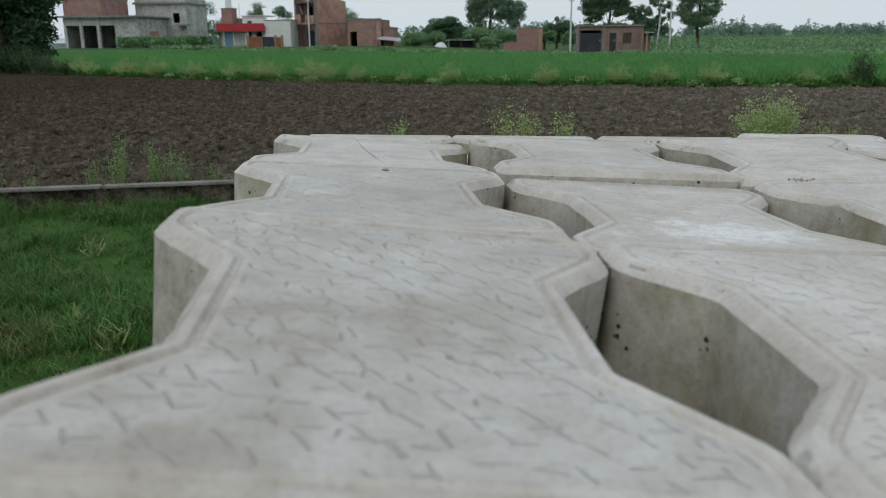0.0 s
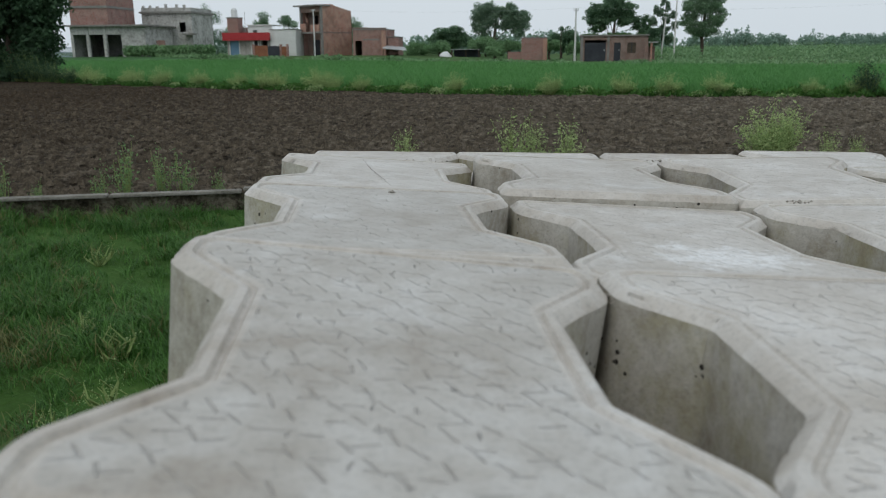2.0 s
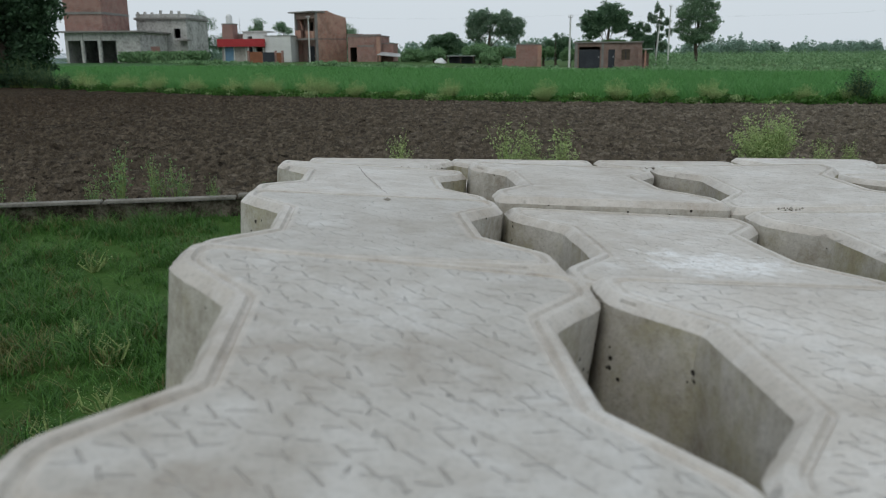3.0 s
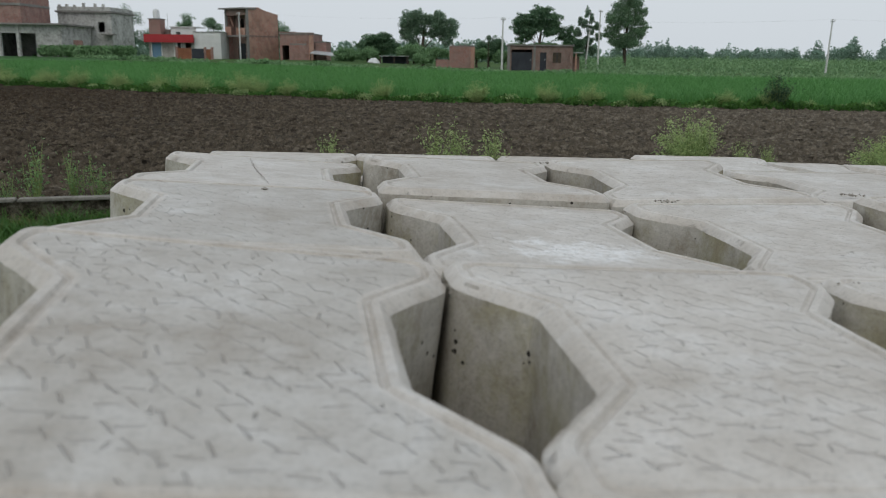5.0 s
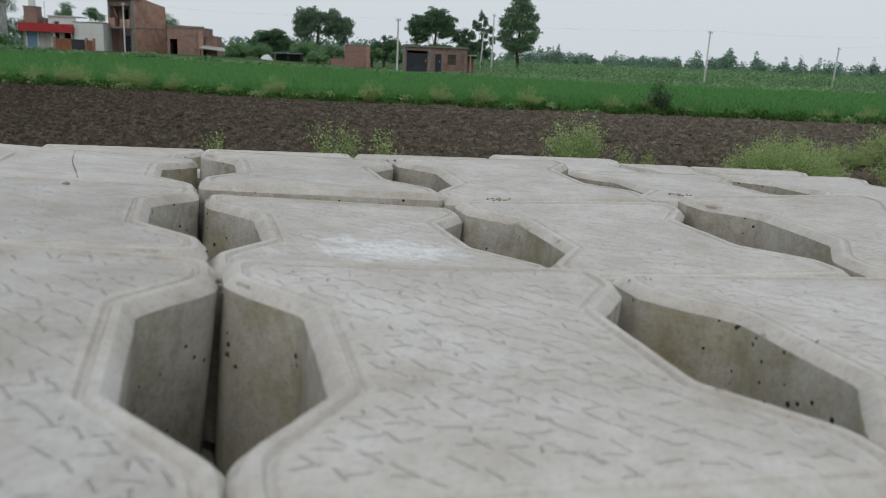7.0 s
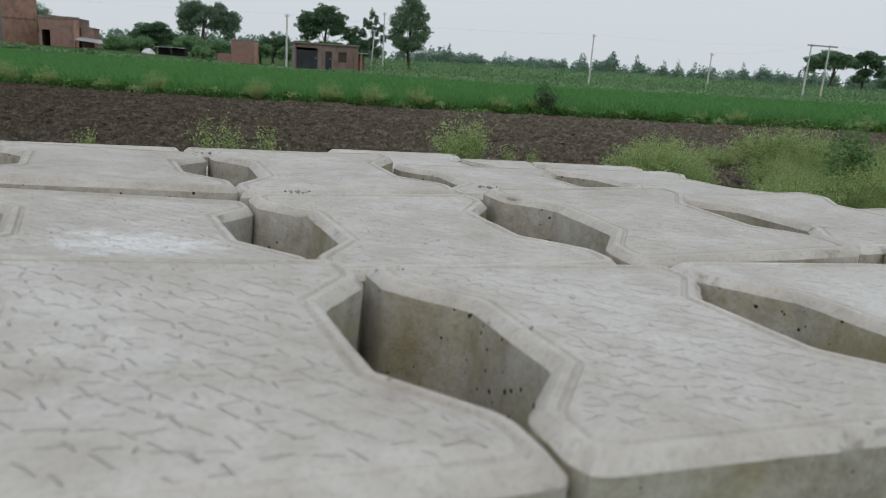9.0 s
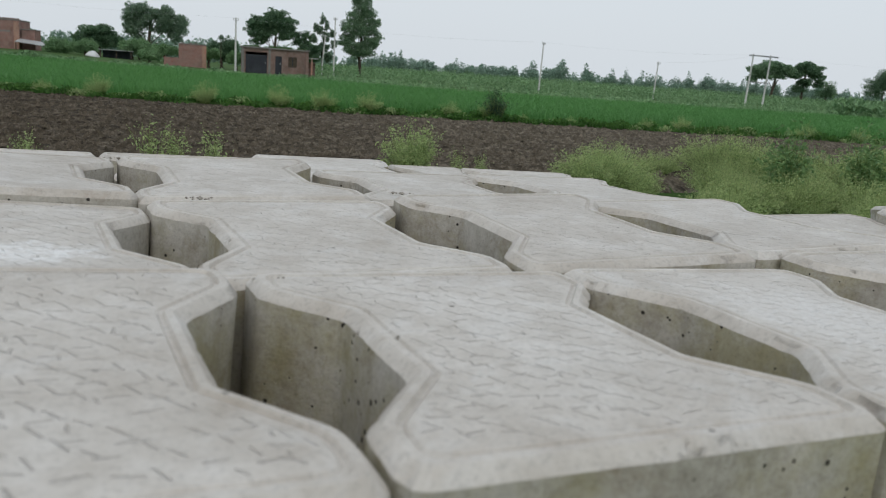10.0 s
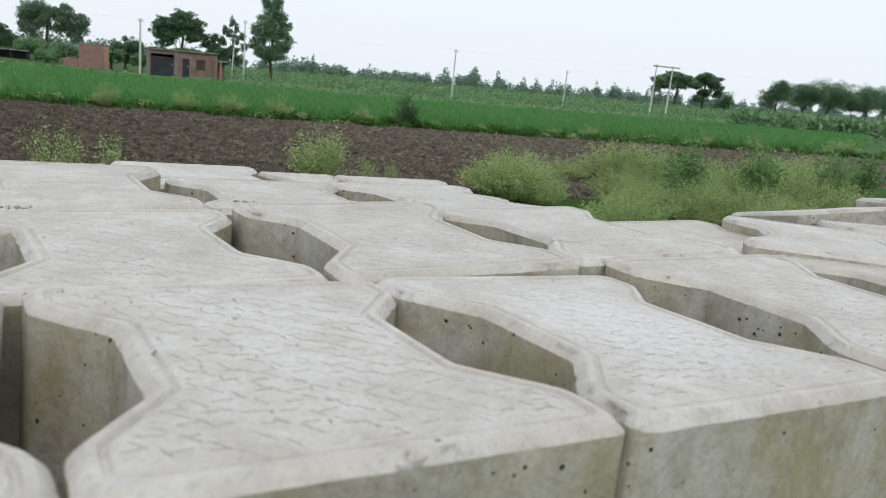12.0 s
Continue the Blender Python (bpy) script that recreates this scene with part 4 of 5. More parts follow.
h5 = house("small_brick_house", pose(-23.0, 100, 0.4) @ Matrix.Diagonal((0.80, 1, 1, 1)), "low red brick house with dark doorway", 5.2, 6, 3.2, [(0.35, 1.4, 0.1, 1.9)], MAT["brick"], slab=0.12, over=0.05)
part("lean_to", boxes((5.3, 7.0, 0.5, 4, -0.1, 2.3)), MAT["brick"], h5)
part("lean_to_roof", boxes((5.22, 7.1, 0.4, 4.1, 2.3, 2.38)), MAT["slab"], h5)
part("parapet", boxes((-0.05, 2.4, -0.05, 0.2, 3.32, 3.50), (2.4, 5.25, -0.05, 0.2, 3.32, 3.44)), MAT["brick_dark"], h5)
part("plaster_band", boxes((1.5, 4.1, -0.025, -0.003, 1.95, 2.12)), MAT["slab"], h5, "pale band of mortar")
part("corner_pier", boxes((4.55, 5.2, -0.3, -0.006, 0, 3.1)), MAT["brick_pale"], h5)
sh = thing("tin_roofed_shelter", pose(-17.0, 99, 0.3), "open shelter with a corrugated tin roof", "shelter")
part("roof", boxes((-2.0, 1.2, -1.2, 1.6, 1.0, 1.06)), MAT["tin"], sh).rotation_euler = (0.12, 0.10, 0)
for x in (-1.9, 1.05):
    part("post", boxes((x, x + 0.1, -1.1, -1.0, 0, 1.0)), MAT["bark"], sh)
    part("post", boxes((x, x + 0.1, 1.4, 1.5, 0, 1.0)), MAT["bark"], sh)
sh2 = thing("low_shelter", pose(-8.6, 96, 0.15), "low dark shelter with a sagging sheet roof", "shelter")
part("roof", boxes((-1.7, 1.7, -1.0, 1.2, 1.0, 1.06)), MAT["tin"], sh2)
part("rear_panel", boxes((-1.5, 1.5, 1.0, 1.1, 0, 1.0)), MAT["dark"], sh2)
for x in (-1.6, 0.0, 1.5):
    part("post", boxes((x, x + 0.1, -0.9, -0.8, 0, 1.0)), MAT["bark"], sh2)
heap = bmesh.new()
tube(heap, [(0, 0, -0.1), (0, 0, 0.25), (0.1, 0, 0.6), (0.15, 0, 0.8)], [0.9, 0.8, 0.5, 0.1], 9)
heap = part("covered_heap", heap, MAT["tank"], smooth=50)
heap.matrix_world = pose(-10.9, 95, 0.15)
tagged(heap, "small heap under a white plastic sheet", "heap")

fence = thing("steel_fence", pose(-63.6, 100.5, 0.45), "pale blue steel fence beside the grey house", "fence")
for x in np.arange(0.0, 3.3, 0.16):
    part("bar", boxes((float(x), float(x) + 0.05, 0, 0.04, 0.0, 1.35)), MAT["fence"], fence)
for z in (0.15, 0.7, 1.25):
    part("rail", boxes((0, 3.3, 0.045, 0.09, z, z + 0.08)), MAT["fence"], fence)

# brick stub and field hut
st = thing("brick_pump_house", pose(-1.9, 85, 0.0), "small raw red brick pump house", "hut")
part("wall", boxes((0, 2.55, 0, 0.23, 0, 2.25)), MAT["brick"], st)
part("wall", boxes((0, 0.23, 0.24, 2.3, 0, 2.25)), MAT["brick"], st)
part("wall", boxes((2.32, 2.55, 0.24, 2.3, 0, 2.25)), MAT["brick"], st)
part("wall", boxes((0.24, 2.31, 2.07, 2.3, 0, 2.25)), MAT["brick"], st)
part("low_wall", boxes((-1.4, -0.02, 0.4, 0.6, 0, 0.9)), MAT["brick"], st)
part("coping", boxes((-0.05, 2.6, -0.05, 0.28, 2.25, 2.33)), MAT["slab"], st)
for x in (0.2, 1.0, 1.5):
    part("loose_brick", boxes((x, x + 0.24, 0.02, 0.14, 2.33, 2.41)), MAT["brick_dark"], st)
part("corner_pier", boxes((2.2, 2.62, -0.1, -0.003, 0, 2.2)), MAT["brick_pale"], st)
hut = house("field_hut", pose(3.8, 78, -0.05, 0, 0, -2), "brick field hut with a dark open bay", 6.1, 4.5, 2.35,
            [(0.35, 2.3, 0.05, 2.0), (3.05, 3.65, 0.05, 1.75), (4.25, 5.05, 0.8, 1.75)], MAT["brick_dark"], slab=0.12, over=0.12)
# added dark sheet fills the open bay in place of its shade
leaf_door(hut, 0.35, 2.3, 0.14, 0.05, 1.75, MAT["dark"], "shutter", "dark sheet in the open bay, standing in for its shade")
d = leaf_door(hut, 3.05, 3.65, 0.1, 0.05, 1.75, MAT["dark"])
part("window", boxes((4.25, 5.05, 0.1, 0.15, 0.8, 1.75)), MAT["bark"], hut)
part("window_bar", boxes((4.62, 4.68, 0.06, 0.099, 0.8, 1.75)), MAT["dark"], hut)
part("column", boxes((2.42, 2.62, -0.1, -0.003, 0, 2.3)), MAT["slab"], hut)
part("column", boxes((-0.02, 0.2, -0.12, -0.003, 0, 2.3)), MAT["slab"], hut)
part("roof_rubble", boxes((0.2, 1.6, 0.2, 0.5, 2.47, 2.56), (2.4, 4.6, 0.3, 0.7, 2.47, 2.60), (5.0, 5.9, 0.1, 0.4, 2.47, 2.54)), MAT["far_green"], hut, "weeds and rubble on the roof")
part("side_post", boxes((6.3, 6.45, -0.7, -0.55, 0, 1.7)), MAT["brick_pale"], hut)
part("side_roof", boxes((6.1, 7.0, -0.8, 0.6, 1.72, 1.80)), MAT["tin"], hut)
part("porch_pillar", boxes((5.75, 6.05, -0.9, -0.6, 0, 1.9)), MAT["brick_dark"], hut)
part("porch_wall", boxes((6.12, 6.8, 0.4, 0.6, 0, 1.4)), MAT["brick_dark"], hut)


# ---- poles and cables ----
def power_pole(x, y, h, label="slim pale concrete power pole in the fields", arms=1, lean=0.0):
    p = thing("power_pole", pose(x, y, 0, 0, lean, 0), label, "power pole", "power poles")
    bm = bmesh.new()
    tube(bm, [(0, 0, -0.3), (0, 0, h)], [0.10, 0.065], 8)
    part("shaft", bm, MAT["pole"], p, smooth=40)
    for k in range(arms):
        arm = part("cross_arm", boxes((-0.22, 0.22, -0.12, -0.08, h - 0.22 - 0.5 * k, h - 0.18 - 0.5 * k)), MAT["steel"], p)
        for sx in (-0.18, 0.18):
            bm = bmesh.new()
            tube(bm, [(sx, -0.09, h - 0.18 - 0.5 * k), (sx, -0.09, h + 0.0 - 0.5 * k)], [0.04, 0.025], 6)
            part("insulator", bm, MAT["tank"], arm)
    return p


power_pole(-27.2, 97.5, 6.0)
power_pole(3.05, 73, 4.6)
power_pole(13.9, 88, 6.2)
power_pole(13.3, 93, 4.5, lean=4)
power_pole(33.5, 77.5, 5.0, lean=1)
power_pole(50.2, 83, 4.2, lean=2)
hp = thing("double_pole_structure", pose(58.6, 77.5, 0), "twin concrete poles joined by a steel crossbar", "power pole")
for x in (0.0, 2.3):
    bm = bmesh.new()
    tube(bm, [(x, 0, -0.3), (x + 0.2, 0, 5.7)], [0.11, 0.075], 8)
    part("shaft", bm, MAT["pole"], hp, smooth=40)
part("crossbar", boxes((-0.4, 3.4, -0.16, -0.12, 5.45, 5.6)), MAT["steel"], hp)
part("brace", boxes((0.1, 2.5, -0.16, -0.13, 2.6, 2.7)), MAT["steel"], hp)


def cable(a, b, sag):
    bm = bmesh.new()
    pts = [Vector(a).lerp(Vector(b), k / 12) - Vector((0, 0, sag * 4 * (k / 12) * (1 - k / 12))) for k in range(13)]
    tube(bm, pts, [0.003] * 13, 4)
    ob = part("overhead_cable", bm, MAT["wire"])
    return tagged(ob, "thin sagging overhead power cable between poles", "cable", "overhead cables")


for a, b in (((-27.2, 97.4, 6.0), (3.05, 72.9, 4.6)), ((3.05, 72.9, 4.6), (33.5, 77.4, 5.0)), ((33.5, 77.4, 5.0), (58.8, 77.4, 5.6)), ((58.8, 77.4, 5.6), (110.0, 80, 6.0)), ((50.2, 82.9, 4.2), (58.8, 77.6, 5.5))):
    cable(a, b, 0.35)

# ---- trees ----
def leaf_cloud(blobs, count, size, rng, flat=0.6):
    """Leaf clumps as small bent quads scattered in and on the ellipsoids (x, y, z, rx, ry, rz)."""
    verts, faces = [], []
    weight = [b[3] * b[4] * b[5] for b in blobs]
    for _ in range(count):
        x, y, z, rx, ry, rz = rng.choices(blobs, weight)[0]
        v = Vector((rng.gauss(0, 1), rng.gauss(0, 1), rng.gauss(0, 1))).normalized() * (rng.random() ** 0.38)
        if rng.random() < 0.12:
            v *= 1.22
        p = Vector((x + v.x * rx, y + v.y * ry, z + v.z * rz))
        s = size * rng.uniform(0.6, 1.45)
        u = Vector((rng.gauss(0, 1), rng.gauss(0, 1), rng.gauss(0, flat))).normalized()
        w = u.cross(Vector((rng.gauss(0, 1), rng.gauss(0, 1), rng.gauss(0, 1)))).normalized()
        n = len(verts)
        droop = Vector((0, 0, -0.25 * s))
        verts += [p - u * s * 0.5, p + w * s * 0.32, p + u * s * 0.5 + droop, p - w * s * 0.32]
        faces += [(n, n + 1, n + 2), (n, n + 2, n + 3)]
    return verts, faces


def tree(name, x, y, z, label, trunk_h, trunk_r, blobs, count, size, leaf, seed, group="field trees"):
    rng = random.Random(seed)
    t = thing(name, pose(x, y, z), label, "tree", group)
    bm = bmesh.new()
    top = max(b[2] for b in blobs)
    tube(bm, [(0, 0, -0.2), (rng.uniform(-0.1, 0.1) * trunk_h, 0, trunk_h * 0.5), (0, 0, trunk_h), (0.05 * top, 0, top)], [trunk_r * 1.25, trunk_r, trunk_r * 0.8, trunk_r * 0.2], 7)
    part("trunk", bm, MAT["bark"], t, smooth=60)
    for b in blobs[::2]:
        bm = bmesh.new()
        tip = Vector((b[0], b[1], b[2] + 0.2 * b[5]))
        root = Vector((0, 0, min(trunk_h * rng.uniform(0.7, 1.0), tip.z - 0.1)))
        mid = root.lerp(tip, 0.5) + Vector((rng.uniform(-0.2, 0.2), rng.uniform(-0.2, 0.2), 0.15))
        tube(bm, [root, mid, tip], [trunk_r * 0.30, trunk_r * 0.12, trunk_r * 0.03], 5)
        part("limb", bm, MAT["bark"], t, smooth=60)
    sprays = []
    for bx, by, bz, rx, ry, rz in blobs:
        for _ in range(20):
            o = Vector((rng.gauss(0, 1), rng.gauss(0, 1), rng.gauss(0, 1))).normalized() * rng.uniform(0.45, 1.04)
            k = rng.uniform(0.26, 0.50)
            sprays.append((bx + o.x * rx, by + o.y * ry, bz + o.z * rz, rx * k, ry * k, rz * k * 0.85))
    v, f = leaf_cloud([(b[0], b[1], b[2], b[3] * 0.8, b[4] * 0.8, b[5] * 0.8) for b in blobs] + sprays, int(count * 3.4), size * 0.5, rng)
    crown = new("crown", raw_mesh("crown", v, f, leaf))
    crown.parent, crown["kind"] = t, "stuff"
    return t


def random_blobs(rng, w, z0, z1, n, r):
    return [(rng.uniform(-w, w) * 0.75, rng.uniform(-w, w) * 0.5, rng.uniform(z0 + r * 0.6, z1 - r * 0.6), r * rng.uniform(0.7, 1.2), r * rng.uniform(0.7, 1.2), r * rng.uniform(0.55, 0.95)) for _ in range(n)]


R = random.Random(21)
shade = tree("shade_tree", -22.2, 32.4, 0, "large dark green shade tree at the field edge", 1.6, 0.2,
     [(0.2, 0.3, 0.7, 1.7, 1.0, 0.8), (-1.6, 0.2, 1.4, 1.6, 1.1, 1.2), (0.9, 0.2, 1.2, 0.9, 0.9, 0.8), (0, 0, 2.3, 1.5, 1.2, 1.0), (0, 0, 3.4, 1.5, 1.4, 1.1), (1.2, 0, 2.6, 1.1, 1.0, 0.75), (-1.4, 0.2, 3.0, 1.4, 1.2, 1.0), (0.6, 0.2, 4.4, 1.3, 1.2, 0.9), (1.75, 0, 3.5, 0.8, 0.8, 0.8), (1.2, 0, 1.75, 0.8, 0.7, 0.45), (-0.8, 0, 5.2, 1.6, 1.3, 1.0)], 15000, 0.28, MAT["tree_dark"], 1)
shade.matrix_world = shade.matrix_world @ Matrix.Scale(1.14, 4)
tree("round_tree", -12.5, 115, 0.3, "dense dark round-headed tree behind the rice", 1.4, 0.22,
     [(0, 0, 2.5, 2.4, 2, 1.4), (-1.7, 0, 2.0, 1.6, 1.5, 1.1), (1.7, 0, 2.1, 1.6, 1.5, 1.1), (0.3, 0, 3.2, 1.6, 1.5, 0.9)], 6000, 0.42, MAT["tree_deep"], 2)
tree("spreading_tree", -6.1, 110, 0.2, "spreading tree with two open crowns", 1.9, 0.26,
     [(-1.7, 0, 5.6, 1.4, 1.2, 1.25), (-0.6, 0, 6.2, 1.1, 1.0, 0.95), (-2.0, 0, 4.2, 1.3, 1.1, 1.1), (-0.4, 0, 4.8, 1.3, 1.1, 1.15), (1.0, 0, 5.7, 1.0, 0.9, 0.9), (2.3, 0, 5.8, 1.3, 1.1, 1.15), (3.4, 0, 4.7, 1.4, 1.2, 1.15), (1.9, 0, 4.5, 1.3, 1.1, 1.05), (3.2, 0, 3.2, 1.0, 0.9, 0.9), (-1.5, 0, 3.1, 1.0, 0.9, 0.7), (0.8, 0, 3.9, 0.8, 0.7, 0.6), (4.0, 0, 4.0, 0.8, 0.8, 0.9)], 7600, 0.36, MAT["tree_pale"], 3)
tree("hut_tree", 8.2, 95, 0, "dark leafy tree behind the field hut", 2.6, 0.22,
     [(-1.9, 0, 5.3, 1.3, 1.2, 0.9), (-0.2, 0, 6.0, 1.5, 1.3, 0.95), (1.2, 0, 5.5, 1.2, 1.1, 0.9), (-2.2, 0, 4.2, 1.0, 0.9, 0.8), (-0.8, 0, 4.6, 1.4, 1.2, 0.9), (1.6, 0, 4.3, 1.2, 1.1, 0.8), (-1.5, 0, 3.5, 1.0, 0.9, 0.6), (2.5, 0, 3.6, 0.6, 0.6, 0.6), (3.5, 0, 4.0, 0.75, 0.7, 1.1), (3.4, 0, 3.0, 0.8, 0.8, 0.7)], 6500, 0.38, MAT["tree_deep"], 4)
tree("sparse_tree", 13.6, 95, 0, "tall sparse tree with thin upright crown", 3.0, 0.13,
     [(-0.1, 0, 6.3, 0.32, 0.3, 0.7), (0.5, 0, 5.7, 0.34, 0.3, 0.6), (-0.8, 0, 5.3, 0.34, 0.3, 0.6), (1.1, 0, 4.8, 0.40, 0.3, 0.6), (-0.3, 0, 5.0, 0.42, 0.4, 0.6), (0.4, 0, 4.3, 0.50, 0.4, 0.6), (-1.0, 0, 4.0, 0.45, 0.4, 0.6), (1.3, 0, 3.6, 0.45, 0.4, 0.5), (0, 0, 3.1, 0.70, 0.6, 0.6), (-0.7, 0, 2.5, 0.60, 0.5, 0.6), (0.7, 0, 2.2, 0.70, 0.6, 0.6)], 3200, 0.30, MAT["tree_pale"], 5)
tree("poplar_tree", 18.9, 100, 0, "tall leafy poplar standing alone in the field", 2.2, 0.24,
     [(0, 0, 3.2, 1.7, 1.5, 1.0), (-1.4, 0, 3.9, 1.1, 1.0, 0.9), (1.4, 0, 4.2, 1.2, 1.1, 1.0), (-0.8, 0, 5.4, 1.4, 1.3, 1.1), (1.1, 0, 5.8, 1.3, 1.2, 1.0), (-0.7, 0, 7.0, 1.4, 1.2, 1.0), (0.9, 0, 7.4, 1.1, 1.0, 0.9), (0.3, 0, 8.4, 1.3, 1.1, 1.0), (-0.5, 0, 9.5, 1.0, 0.8, 0.9), (0.6, 0, 9.9, 0.8, 0.7, 0.8), (0.1, 0, 10.9, 0.6, 0.6, 0.9), (-1.9, 0, 6.0, 0.7, 0.6, 0.7), (2.2, 0, 5.0, 0.8, 0.6, 0.7), (2.1, 0, 6.6, 0.6, 0.5, 0.6), (-2.1, 0, 4.6, 0.6, 0.5, 0.6)], 11500, 0.28, MAT["tree"], 6)
for i, (x, y, w, z1, leaf) in enumerate(((-51.2, 122, 2.4, 7.2, "tree_deep"), (-48.0, 126, 2.0, 5.2, "tree_deep"), (-55.0, 128, 2.2, 5.6, "tree"), (-45.3, 130, 1.7, 7.6, "tree"), (-40.6, 130, 1.6, 7.4, "tree"), (-29.3, 126, 2.0, 6.6, "tree"), (2.4, 92, 1.6, 3.0, "tree_deep"), (-6.5, 100, 1.6, 2.3, "tree_pale"), (3.6, 86, 0.9, 1.6, "tree"), (-3.6, 95, 1.3, 2.1, "tree"), (-7.2, 98, 1.4, 2.3, "tree"), (-11.9, 97, 1.3, 1.8, "tree"), (1.0, 90, 1.0, 2.0, "tree"), (-14.5, 98, 1.5, 1.7, "tree"), (-4.9, 90, 0.9, 1.2, "tree"),
                                           (12.2, 92, 0.9, 3.4, "tree_deep"), (111, 124, 1.8, 4.6, "tree"), (118, 118, 3.0, 7.2, "tree_deep"),
                                           (127, 120, 3.4, 8.0, "tree_deep"), (136, 122, 4.2, 8.6, "tree"), (147, 122, 5.0, 9.0, "tree_deep"), (157, 126, 5, 8.6, "tree"))):
    rng = random.Random(40 + i)
    tree("bushy_tree", x, y, 0.2, "leafy green tree among the distant fields", 0.3 * z1, 0.16, random_blobs(rng, w, 0.26 * z1, z1, 9, w * 0.62), 3600 if w < 2.8 else 9000, 0.20 + 0.03 * w, MAT[leaf if z1 > 2.5 else "crop"], 60 + i)
umbrella = tree("umbrella_tree", 96, 120, 0.2, "low wide umbrella-shaped tree behind the crops", 2.4, 0.22,
     [(-2.6, 0, 4.5, 1.5, 1.3, 0.9), (-0.6, 0, 5.4, 1.9, 1.6, 0.9), (1.4, 0, 5.0, 1.5, 1.3, 0.9), (-1.4, 0, 4.0, 1.5, 1.3, 0.6), (0.6, 0, 4.2, 1.2, 1.1, 0.6), (-3.4, 0, 3.4, 0.8, 0.8, 0.6)], 5200, 0.40, MAT["tree"], 91)
umbrella.matrix_world @= Matrix.Diagonal((1.35, 1.3, 1.15, 1))
umbrella = tree("umbrella_tree", 103, 121, 0.2, "dark open-crowned tree behind the crops", 2.2, 0.22,
     [(0, 0, 5.2, 1.6, 1.4, 1.1), (-1.3, 0, 4.3, 1.1, 1.0, 0.8), (1.5, 0, 4.5, 1.2, 1.1, 0.9), (0.3, 0, 3.3, 1.1, 1.1, 0.7), (2.1, 0, 5.4, 0.8, 0.8, 0.5), (2.4, 0, 3.2, 0.8, 0.8, 0.7), (-0.9, 0, 2.2, 1.0, 0.9, 0.6)], 4600, 0.40, MAT["tree_deep"], 92)
umbrella.matrix_world @= Matrix.Diagonal((1.35, 1.3, 1.2, 1))
bulb = thing("mop_topped_sapling", pose(2.05, 84, 0), "thin bare stem with a round leaf tuft", "tree")
bm = bmesh.new()
tube(bm, [(0, 0, 0), (0.05, 0, 2.9)], [0.05, 0.03], 5)
part("stem", bm, MAT["bark"], bulb)
v, f = leaf_cloud([(0.05, 0, 3.1, 0.3, 0.3, 0.28)], 160, 0.16, random.Random(5))
o = new("tuft", raw_mesh("tuft", v, f, MAT["tree_deep"]))
o.parent, o["kind"] = bulb, "stuff"


def stuff(name, v, f, material, label, category):
    return tagged(new(name, raw_mesh(name, v, f, MAT[material])), label, category, kind="stuff")


def far_woods():
    """Two belts of woods, one after the other, close to the horizon; their haze is in the leaf colour."""
    rng = random.Random(9)
    for name, y0, x0, x1, low, high, count, label in (("far_woods", 225, 40, 300, 2.9, 5.9, 38000, "hazy line of distant woods along the horizon"),
                                                      ("rear_woods", 300, -140, 420, 2.4, 4.6, 16000, "low hazy woods on the far horizon")):
        blobs = []
        x = x0
        while x < x1:
            y = y0 + rng.uniform(-12, 12)
            h = low + (high - low) * (0.5 + 0.7 * noise.noise((x * 0.035, y0, 0))) + rng.uniform(-0.6, 1.2)
            blobs.append((x, y, h * 0.42, rng.uniform(1.6, 3.0), 1.6, h * 0.5))
            if rng.random() < 0.45:
                blobs.append((x + rng.uniform(-1, 1), y, h * 0.95, rng.uniform(0.5, 1.0), 0.6, rng.uniform(0.9, 2.4)))
            x += rng.uniform(1.2, 2.2)
        v, f = leaf_cloud(blobs, int(count * 2.2), 0.58 * y0 / 225, rng)
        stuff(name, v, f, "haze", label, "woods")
    blobs = []
    for x in np.arange(-80, 22, 1.6):
        y = 150 + rng.uniform(-10, 10)
        h = 2.4 + 1.4 * rng.random()
        blobs.append((float(x), y, 0.8 + h * 0.4, rng.uniform(1.4, 2.8), 1.4, h * 0.55))
    v, f = leaf_cloud(blobs, 15000, 0.6, rng)
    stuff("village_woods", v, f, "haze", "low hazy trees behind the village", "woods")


far_woods()


